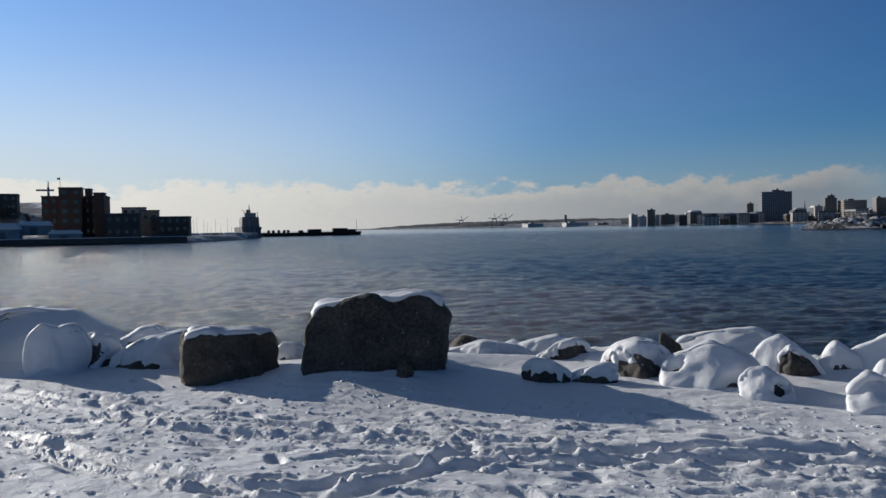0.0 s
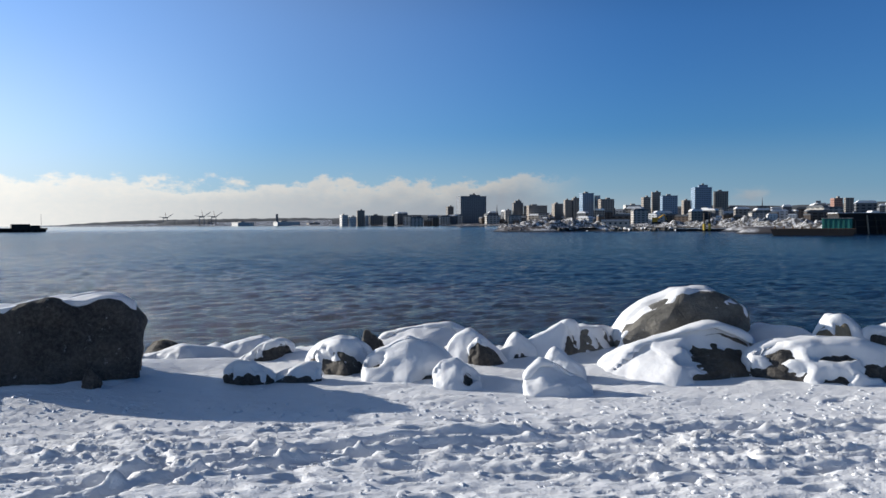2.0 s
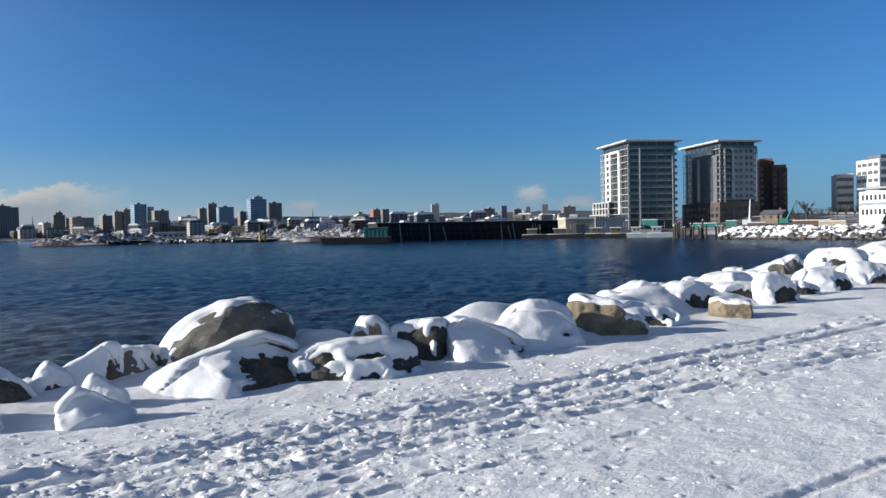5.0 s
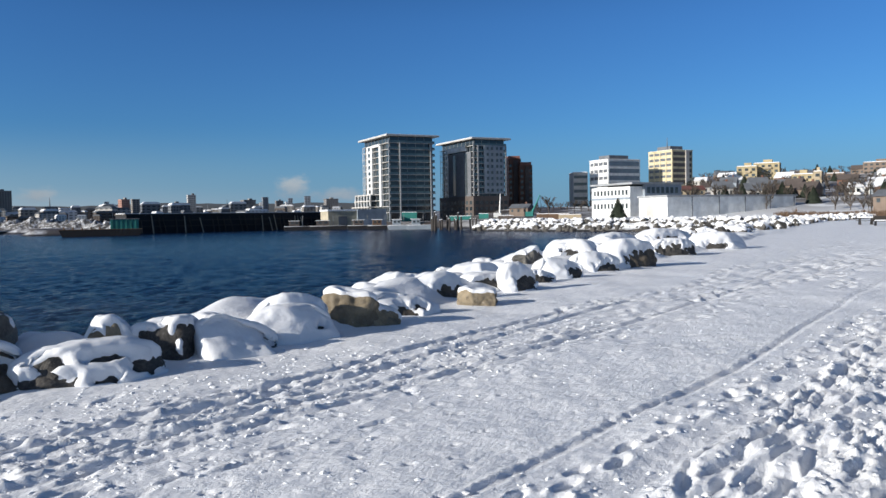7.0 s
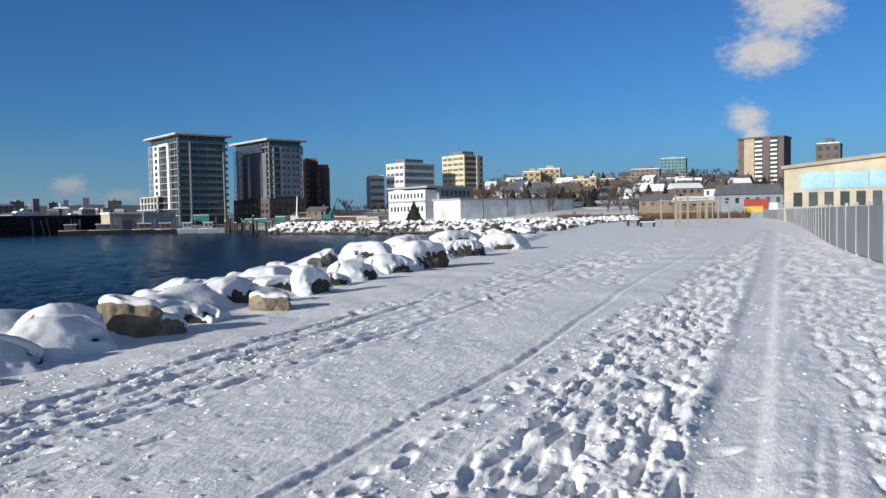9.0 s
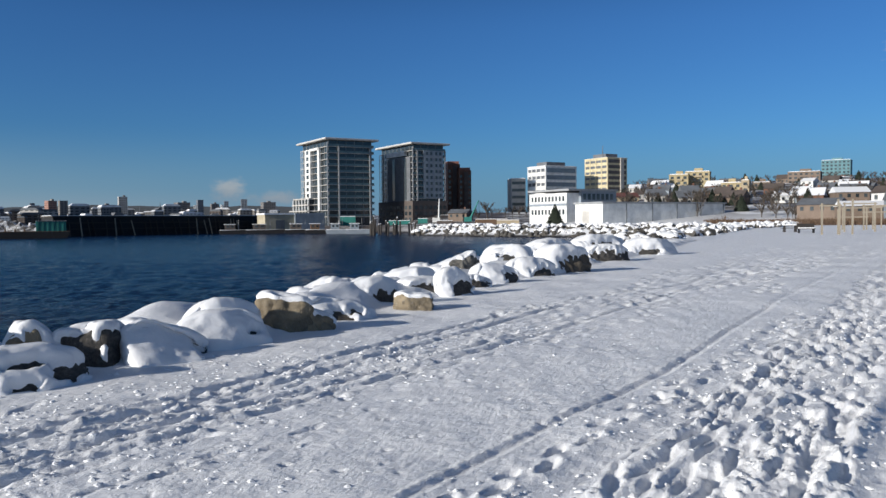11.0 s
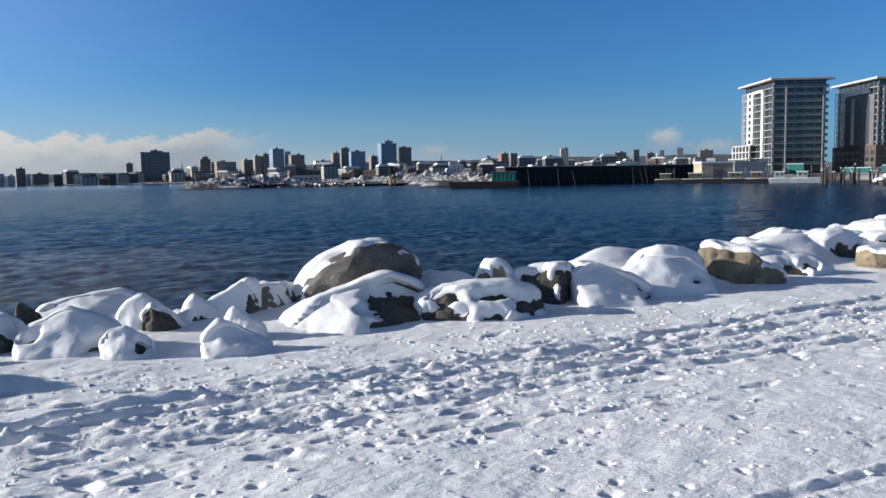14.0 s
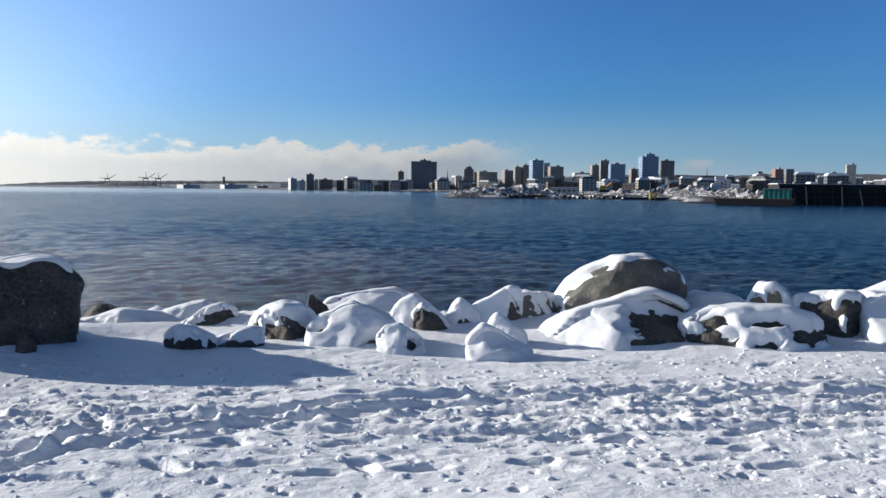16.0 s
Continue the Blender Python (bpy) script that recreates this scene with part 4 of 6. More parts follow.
rnd = random.Random(12)
for _ in range(72):                                   # near bank, behind the front row
    x = rnd.uniform(-15, 24)
    off = rnd.uniform(1.7, 4.6)
    wet = off > 3.6
    bank_boulder(rnd.choice((3, 6, 10, 13)) if wet else rnd.choice((0, 1, 2, 4, 5, 7, 8, 9, 12)), x, float(shore_front(x)) + off, -0.62 * max(0, off - 0.9) - 0.15,
                 rnd.uniform(0.6, 1.15), rnd.uniform(0, 360))
for _ in range(60):                                    # small stones behind the front row
    x = rnd.uniform(-8, 24)
    bank_boulder(rnd.choice((0, 3, 4, 6, 7, 10, 11, 13)), x, float(shore_front(x)) + rnd.uniform(0.9, 1.9), -0.12, rnd.uniform(0.3, 0.6), rnd.uniform(0, 360))
for _ in range(40):                                    # second row
    x = rnd.uniform(9, 36)
    bank_boulder(rnd.choice((0, 2, 3, 5, 7, 8, 9, 10, 12)), x, float(shore_front(x)) + rnd.uniform(1.0, 2.2), -0.2, rnd.uniform(0.7, 1.2), rnd.uniform(0, 360))
along = []
for _ in range(190):                                   # on along the shore
    x = 23 + 125 * rnd.random() ** 1.3
    off = rnd.uniform(0.2, 4.6)
    along.append((rnd.choice((0, 1, 2, 3, 4, 5, 7, 8, 9, 10, 12)), x, float(shore_front(x)) + off, 0.1 - 0.5 * max(0, off - 1.2) - 0.2, rnd.uniform(0.7, 1.5), rnd.uniform(0, 6.3)))
for _ in range(20):                                    # before the walk, towards the quay
    x = rnd.uniform(-30, -9)
    off = rnd.uniform(0.3, 4)
    bank_boulder(rnd.choice((0, 1, 5, 7, 8, 12)), x, float(shore_front(x)) + off, -0.5 * max(0, off - 1) - 0.1, rnd.uniform(0.8, 1.6), rnd.uniform(0, 360))


def rubble(name, spots, label, shapes=None):
    """Many small stones far off, joined: one mesh of rock, one of the snow on it."""
    for k, tail in ((0, ""), (1, "_snow")):
        vs, fs, base = [], [], 0
        for v, x, y, z, s, turn in spots:
            me = (shapes or SMALL)[v][k]
            if me is None:
                continue
            co = np.empty(len(me.vertices) * 3)
            me.vertices.foreach_get("co", co)
            co = co.reshape(-1, 3) * s
            c, t = math.cos(turn), math.sin(turn)
            vs.append(np.stack([co[:, 0] * c - co[:, 1] * t + x, co[:, 0] * t + co[:, 1] * c + y, co[:, 2] + z], 1))
            fs += [tuple(i + base for i in p.vertices) for p in me.polygons]
            base += len(co)
        me = bpy.data.meshes.new(name + tail)
        me.from_pydata(np.concatenate(vs).tolist(), [], fs)
        me.materials.append(DRIFT if k else rock("plain"))
        me.polygons.foreach_set("use_smooth", [True] * len(me.polygons))
        me.set_sharp_from_angle(angle=radians(40))
        tagged(new(name + tail, me), label if not k else "snow lying on " + label, "rubble", kind="stuff")


rubble("shore_rubble", along, "snow-capped stones further along the shore", [v[0] for v in VARIANTS])
SMALL = [boulder_meshes(300 + k, 1.0, 0.8, 0.66, 0.0 if k > 5 else 0.1, 0.1 + 0.12 * (k % 3), 0.2, [0.6 + 0.1 * ((k + i * 3) % 5) for i in range(5)], "plain", 2) for k in range(8)]
spots = []
for _ in range(620):                                   # rubble bank of the jetty across the bay
    t = rnd.random()
    x, y = float(np.interp(t, (0, 0.25, 0.6, 1), (140, 157, 161, 166))), float(np.interp(t, (0, 0.25, 0.6, 1), (46, 64, 98, 130)))
    off = rnd.uniform(-0.5, 7.5)
    spots.append((rnd.randrange(6) if off > 1.4 else rnd.choice((6, 7)), x + off, y + rnd.uniform(-1.5, 1.5), -2.6 + min(2.5, 0.55 * (off + 0.5)), rnd.uniform(0.8, 1.9), rnd.uniform(0, 6.3)))
for _ in range(420):                                   # low rubble where the shore bends to the jetty
    x = rnd.uniform(55, 150)
    spots.append((rnd.randrange(8), x, float(shore_front(x)) + rnd.uniform(-1.0, 4.5), rnd.uniform(-0.5, 0.1), rnd.uniform(0.5, 1.3), rnd.uniform(0, 6.3)))
for _ in range(260):
    x = rnd.uniform(135, 190)
    spots.append((rnd.randrange(6), x, 42 + (x - 137) * 0.1 - rnd.uniform(0, 9), rnd.uniform(-0.4, 0.2), rnd.uniform(0.6, 1.6), rnd.uniform(0, 6.3)))
rubble("jetty_rubble", spots, "boulder bank of the jetty across the bay")


# ---------------------------------------------------------------- buildings far and near
def panes(parent, spots, w, h, axis, name="window", frame_of=None):
    """Window panes set 5 cm into a wall; spots are centres in the parent's space, axis 'x' or 'y' the wall's direction."""
    g = Geo()
    if axis == "x":
        g.box(-w / 2, w / 2, -0.06, 0.2, -h / 2, h / 2)
    else:
        g.box(-0.06, 0.2, -w / 2, w / 2, -h / 2, h / 2)
    me = mesh_of(name, g, GLASS)
    for p in spots:
        part(name, me, GLASS, parent, at=Matrix.Translation(p))


def body_box(w, d, z0, z1, colour, across=3.4, storey=3.2):
    return Geo().box(-w / 2, w / 2, 0, d, z0, z1), windowed(colour, across, storey)


def snow_roof(parent, x0, x1, y0, y1, z, thick=0.35, parapet="concrete"):
    part("parapet", Geo().box(x0 - 0.15, x1 + 0.15, y0 - 0.15, y1 + 0.15, z, z + 0.5), plain(parapet), parent)
    part("roof_snow", Geo().box(x0 + 0.3, x1 - 0.3, y0 + 0.3, y1 - 0.3, z + 0.5, z + 0.5 + thick, taper=0.98), DRIFT, parent)


WORDS = {"rust": "rusty", "brick": "brown brick", "brickdark": "dark brown", "redbrick": "reddish brick", "brown": "brown", "greybrown": "grey-brown", "concrete": "pale concrete",
         "sandstone": "sand-coloured", "white": "white", "slate": "slate grey", "blueglass": "pale blue glass", "tealglass": "teal glass", "yellow": "yellow brick",
         "bluegrey": "blue-grey metal", "redroof": "red-roofed", "greyroof": "grey-roofed"}


# wall colours swapped for paler copies, the air's haze put into the paint
HAZED_TONES = {"brown": "hazebrown", "brickdark": "hazebrickdark", "slate": "hazeslate", "redbrick": "hazeredbrick"}


def city_block(az, d, w, z0, z1, colour):
    """A block of the town across the harbour."""
    rnd = random.Random(int(az * 100 + d))
    m = polar(az, d, 0, rnd.uniform(6, 24))
    w *= 0.88
    dep = w * rnd.uniform(0.6, 1.0)
    tone = HAZED_TONES.get(colour, colour)
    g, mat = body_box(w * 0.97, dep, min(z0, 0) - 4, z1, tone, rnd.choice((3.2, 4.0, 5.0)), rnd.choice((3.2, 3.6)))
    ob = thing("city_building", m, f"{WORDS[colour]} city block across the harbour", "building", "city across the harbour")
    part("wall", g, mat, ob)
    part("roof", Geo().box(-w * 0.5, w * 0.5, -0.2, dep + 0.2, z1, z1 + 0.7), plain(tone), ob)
    if w > 12:
        a = rnd.uniform(-0.3, 0.1) * w
        part("plant_room", Geo().box(a, a + w * 0.25, dep * 0.3, dep * 0.7, z1 + 0.7, z1 + 3.4), plain("greybrown"), ob)


def brick_hall(az, d, w, z0, z1, colour):
    rnd = random.Random(int(az * 100))
    ob = thing("waterfront_building", polar(az, d, 0, -8), f"{WORDS[colour]} waterfront building in shade", "building", "buildings by the quay")
    dep = max(6.0, w * 0.6)
    part("wall", Geo().box(-w / 2, w / 2, 0, dep, z0 - 5, z1), plain(colour), ob)
    part("roof", Geo().box(-w / 2 - 0.2, w / 2 + 0.2, -0.2, dep + 0.2, z1, z1 + 0.5), plain("slate"), ob)
    if z1 - z0 > 6 and w > 5:
        n, f = max(2, int(w / 2.8)), max(1, int((z1 - z0) / 3.4))
        panes(ob, [(-w / 2 + (i + 0.5) * w / n, 0, z0 + (k + 0.6) * (z1 - z0) / f) for i in range(n) for k in range(f)], w / n * 0.45, 1.5, "x")


def quay_shed(az, d, w, z0, z1, colour):
    ob = thing("quay_shed", polar(az, d, 0, -10), f"low {WORDS[colour]} shed with a snowy roof", "shed", "sheds by the quay")
    h = z1 - z0
    part("wall", Geo().box(-w / 2, w / 2, 0, 7, z0 - 1, z0 + h * 0.6), plain(colour), ob)
    part("roof", Geo().prism([(-w / 2 - 0.3, z0 + h * 0.6), (w / 2 + 0.3, z0 + h * 0.6), (w * 0.42, z1), (-w * 0.42, z1)], -0.3, 7.3), DRIFT, ob, "snow-covered roof")
    part("door", Geo().box(-1.2, 1.2, -0.06, 0.1, z0 - 1, z0 + h * 0.42), plain("slate"), ob)


def banded_block(az, d, w, z0, z1, colour):
    ob = thing("office_block", polar(az, d, 0, 10), "pale office block with dark window bands", "building")
    part("wall", Geo().box(-w / 2, w / 2, 0, 14, z0 - 6, z1), plain(colour), ob)
    f = int((z1 - z0) / 3.4)
    for k in range(f):
        z = z0 + (k + 0.5) * (z1 - z0) / f
        part("window_band", Geo().box(-w / 2 + 0.3, w / 2 - 0.3, -0.08, 0.1, z - 0.8, z + 0.8), GLASS, ob)
    snow_roof(ob, -w / 2, w / 2, 0, 14, z1)


def brick_tower(az, d, w, z0, z1, colour):
    ob = thing("brick_tower", polar(az, d, 0, 12), "tall dark brown brick apartment tower", "building", "brown brick tower blocks")
    part("wall", Geo().box(-w / 2, w / 2, 0, 12, z0 - 9, z1), plain("brick"), ob)
    part("shaft", Geo().box(-w * 0.12, w * 0.2, -0.8, 0.0, z0 - 9, z1 - 1.0), plain("brickdark"), ob)
    part("crown", Geo().box(-w * 0.45, w * 0.45, 1, 10, z1, z1 + 1.6), plain("redbrick"), ob)
    f = int((z1 - z0) / 3.0)
    panes(ob, [(sx * w * 0.36, 0, z0 + (k + 0.5) * 3.0) for k in range(f) for sx in (-1, 1)], w * 0.2, 1.5, "x")


def flats(az, d, w, z0, z1, colour):
    """A low block of flats on the hillside."""
    ob = thing("flats", polar(az, d, 0, -6), f"{WORDS[colour]} flats on the snowy hillside", "building", "flats on the hill")
    dep = max(8, w * 0.7)
    part("wall", Geo().box(-w / 2, w / 2, 0, dep, z0 - 8, z1), plain(colour), ob)
    f, n = max(1, round((z1 - z0) / 3.0)), max(1, round(w / 3.2))
    step = (z1 - z0) / f
    panes(ob, [(-w / 2 + (i + 0.5) * w / n, 0, z0 + (k + 0.55) * step) for i in range(n) for k in range(f)], w / n * 0.5, step * 0.48, "x")
    if colour == "yellow":
        for k in range(f):
            part("balcony", Geo().box(-w * 0.08, w * 0.2, -1.2, 0, z0 + k * step, z0 + k * step + 1.1), plain("sandstone"), ob)
    part("roof_room", Geo().box(-w * 0.15, w * 0.2, dep * 0.3, dep * 0.6, z1 + 0.5, z1 + 2.6), plain(colour), ob)
    snow_roof(ob, -w / 2, w / 2, 0, dep, z1, parapet=colour)


def balcony_tower(az, d, w, z0, z1, colour):
    """Twelve-storey block with stacks of balconies between brown piers."""
    ob = thing("tower_block", polar(az, d, 0, -14), "tall brown apartment block with stacked white balconies", "building")
    part("wall", Geo().box(-w / 2, w / 2, 0, 14, z0 - 10, z1), plain("brickdark"), ob)
    for a, b in ((-0.36, -0.14), (0.04, 0.2), (0.38, 0.5)):
        part("pier", Geo().box(a * w, b * w, -0.8, 0, z0 - 10, z1 + 0.3), plain("sandstone" if a < 0 else "brickdark"), ob, "dark brown pier")
    f = 12
    step = (z1 - z0 + 4) / f
    for k in range(f):
        z = z0 - 4 + k * step
        for a, b in ((-0.12, 0.04), (0.22, 0.36)):
            part("window", Geo().box(a * w, b * w, -0.05, 0.1, z + 0.2, z + step - 0.3), GLASS, ob)
            part("balcony", Geo().box(a * w, b * w, -1.4, -0.05, z, z + 0.9), plain("white"), ob, "white balcony front")
        part("slab", Geo().box(-0.5 * w - 1.2, -0.5 * w, 1, 12, z, z + 0.9), plain("brown"), ob)
    part("roof_edge", Geo().box(-w / 2 - 0.4, w / 2 + 0.4, -1.2, 14.4, z1, z1 + 0.7), plain("brickdark"), ob)


def gabled_house(az, d, w, z0, z1, colour):
    rnd = random.Random(int(az * 77))
    wall = {"redroof": "sandstone", "greyroof": "bluegrey"}.get(colour, colour)
    ob = thing("house", polar(az, d, 0, rnd.choice((-20, 15, -8))), f"{WORDS[colour]} house with snow on its roof", "house", "houses on the hill")
    h, dep = z1 - z0, 8.0
    part("wall", Geo().box(-w / 2, w / 2, 0, dep, z0 - 5, z0 + h * 0.55), plain(wall), ob)
    part("roof", Geo().prism([(-0.5, z0 + h * 0.5), (dep + 0.5, z0 + h * 0.5), (dep / 2, z1)], -w / 2 - 0.3, w / 2 + 0.3, pose(0, 0, 0, 0, 0, 90) @ Matrix.Diagonal((1, -1, 1, 1))),
         plain("redroof") if colour == "redroof" else DRIFT if rnd.random() < 0.3 else plain("brickdark" if rnd.random() < 0.5 else "slate"), ob)
    n = max(2, int(w / 2.2))
    panes(ob, [(-w / 2 + (i + 0.5) * w / n, 0, z0 + h * 0.22) for i in range(n)], 0.9, min(1.4, h * 0.3), "x")
    if w < 9:
        part("chimney", Geo().box(w * 0.2, w * 0.2 + 0.7, dep / 2, dep / 2 + 0.7, z0 + h * 0.6, z1 + 0.8), plain("brick"), ob)


brick_hall(44.80, 345, 23.5, 0.9, 16.4, "brick")
brick_hall(45.03, 338, 8.1, 1.0, 19.4, "brick")
brick_hall(43.97, 352, 2.1, 9.6, 19.7, "brick")
brick_hall(43.31, 336, 3.8, 0.8, 17.3, "brick")
brick_hall(41.89, 330, 12.2, -0.7, 9.0, "brickdark")
brick_hall(41.19, 372, 9.5, 5.4, 12.6, "concrete")
brick_hall(40.16, 365, 6.7, 4.7, 11.1, "sandstone")
brick_hall(38.87, 352, 15.3, 1.1, 8.0, "brickdark")
brick_hall(49.19, 390, 14.8, 4.6, 19.2, "brickdark")
quay_shed(47.21, 322, 10.5, 2.5, 6.6, "bluegrey")
quay_shed(45.47, 312, 10.0, -0.1, 3.1, "bluegrey")
quay_shed(49.03, 318, 11.1, 0.3, 5.9, "bluegrey")
city_block(6.06, 1750, 16.8, -1.4, 21.9, "white")
city_block(5.47, 1740, 14.4, -1.5, 18.1, "white")
city_block(4.91, 1760, 19.5, -1.5, 31.9, "brown")
city_block(4.44, 1755, 7.3, -1.6, 20.7, "white")
city_block(3.76, 1750, 31.8, -1.6, 20.7, "brickdark")
city_block(2.25, 1720, 23.0, -1.7, 22.7, "concrete")
city_block(-1.60, 1720, 15.9, 0.3, 39.2, "brickdark")
city_block(-3.26, 1650, 64.6, 1.4, 59.1, "slate")
city_block(-3.20, 1652, 15.6, 56.9, 62.5, "slate")
city_block(-5.79, 1600, 15.6, 3.0, 28.1, "concrete")
city_block(-6.51, 1600, 23.1, 3.4, 42.9, "brickdark")
city_block(-6.51, 1602, 14.7, 41.9, 47.4, "brickdark")
city_block(-7.92, 1580, 44.2, 4.2, 37.0, "brown")
city_block(-9.41, 1620, 21.9, 5.3, 41.3, "brown")
city_block(-10.09, 1560, 15.9, 5.5, 46.9, "brown")
city_block(-10.69, 1560, 17.0, 5.9, 50.6, "greybrown")
city_block(-11.49, 1500, 25.7, 6.2, 57.7, "blueglass")
city_block(-12.18, 1510, 10.4, 6.6, 53.3, "white")
city_block(-12.84, 1480, 29.7, 6.9, 45.5, "brown")
city_block(-14.62, 1550, 34.7, 8.2, 35.7, "white")
city_block(-15.56, 1500, 15.8, 8.5, 49.0, "brown")
city_block(-16.20, 1520, 18.2, 9.0, 58.7, "brown")
city_block(-17.12, 1450, 30.8, 9.1, 49.5, "blueglass")
city_block(-18.26, 1560, 15.5, 10.4, 43.8, "brown")
city_block(-19.33, 1500, 35.3, 10.7, 65.4, "blueglass")
city_block(-19.32, 1502, 18.2, 64.4, 69.7, "blueglass")
city_block(-20.54, 1520, 26.1, 11.5, 58.3, "greybrown")
city_block(-26.52, 1700, 9.7, 9.0, 43.1, "slate")
city_block(-27.70, 1300, 14.8, 7.8, 36.7, "redbrick")
city_block(-28.35, 1350, 13.5, 8.4, 38.3, "greybrown")
city_block(-29.66, 1600, 11.4, 10.4, 38.9, "brown")
city_block(-31.12, 1600, 29.3, 11.2, 37.4, "greybrown")
city_block(-31.96, 1450, 16.3, 10.7, 47.8, "concrete")
city_block(-35.86, 1600, 28.5, 13.9, 41.9, "brickdark")
city_block(-36.61, 1590, 6.5, 14.2, 36.4, "white")
city_block(-36.95, 1600, 13.0, 14.5, 46.8, "slate")
city_block(-37.93, 1650, 17.8, 15.4, 40.6, "brickdark")
city_block(-38.41, 1600, 5.4, 15.3, 37.4, "white")
city_block(-38.68, 1600, 9.6, 15.4, 44.2, "slate")
city_block(-39.89, 1550, 13.3, 13.5, 46.5, "slate")
city_block(-41.64, 1700, 30.9, 15.6, 44.6, "brickdark")
city_block(13.02, 2400, 58.7, -3.3, 8.2, "white")
city_block(10.05, 2350, 78.1, -3.6, 9.4, "white")
city_block(8.23, 2350, 39.7, -3.8, 6.0, "concrete")
city_block(10.87, 2500, 8.2, -3.8, 34.0, "slate")
banded_block(-59.56, 440, 7.9, 4.9, 24.4, "concrete")
brick_tower(-54.90, 440, 6.9, 10.0, 33.4, "brick")
brick_tower(-55.71, 436, 6.8, 9.8, 29.6, "brick")
gabled_house(-67.16, 300, 9.8, 8.2, 11.7, "redroof")
flats(-70.71, 490, 11.0, 17.8, 27.6, "yellow")
flats(-71.95, 500, 14.1, 17.8, 29.7, "yellow")
flats(-74.14, 430, 9.9, 11.7, 19.5, "yellow")
flats(-75.05, 428, 3.7, 11.4, 20.5, "sandstone")
flats(-76.08, 520, 9.8, 13.9, 23.2, "brown")
flats(-80.53, 760, 22.7, 36.0, 50.8, "tealglass")
flats(-78.65, 600, 20.7, 25.3, 33.1, "brown")
balcony_tower(-86.24, 420, 21.6, 15.6, 37.0, "brown")
flats(-90.29, 330, 8.3, 16.9, 25.7, "brickdark")
gabled_house(-55.12, 330, 8.2, 3.1, 6.7, "brown")
gabled_house(-77.43, 300, 6.7, 7.5, 11.2, "white")
gabled_house(-78.31, 300, 5.3, 8.2, 12.7, "greyroof")
gabled_house(-81.57, 270, 9.3, 7.5, 11.1, "brown")
gabled_house(-83.14, 250, 5.1, 6.2, 10.5, "white")
gabled_house(-85.72, 215, 15.0, 3.1, 8.4, "greyroof")
gabled_house(-79.47, 235, 10.6, 3.3, 7.0, "brown")
gabled_house(-82.28, 225, 10.5, 3.0, 5.9, "brown")
gabled_house(-74.75, 300, 6.1, 7.8, 11.1, "white")
gabled_house(-79.52, 320, 4.5, 8.9, 11.9, "brown")
gabled_house(-81.94, 400, 6.2, 15.1, 18.8, "white")
gabled_house(-78.84, 430, 5.9, 18.0, 21.5, "white")

rnd = random.Random(71)
for i in range(48):
    az, d = -67 - rnd.random() * 24, rnd.uniform(285, 620)
    z = float(np.interp(d, (225, 260, 300, 450, 600, 760), (-0.2, 3.2, 7.0, 14.5, 26, 35)))
    gabled_house(round(az, 2), d, rnd.uniform(6, 11), z, z + rnd.uniform(4.5, 7.0), rnd.choice(("brown", "brown", "greyroof", "sandstone", "brickdark", "brick", "concrete")))

GRID_TURN = -22.8        # the quays, towers and sheds on the point share one street grid


def grid_thing(name, az, d, label, category, z=0.0):
    """A thing whose nearest corner stands d metres off; local x runs along its shaded front, local y along its sunlit side."""
    return thing(name, pose(-math.sin(radians(az)) * d, math.cos(radians(az)) * d, z, 0, 0, GRID_TURN), label, category)


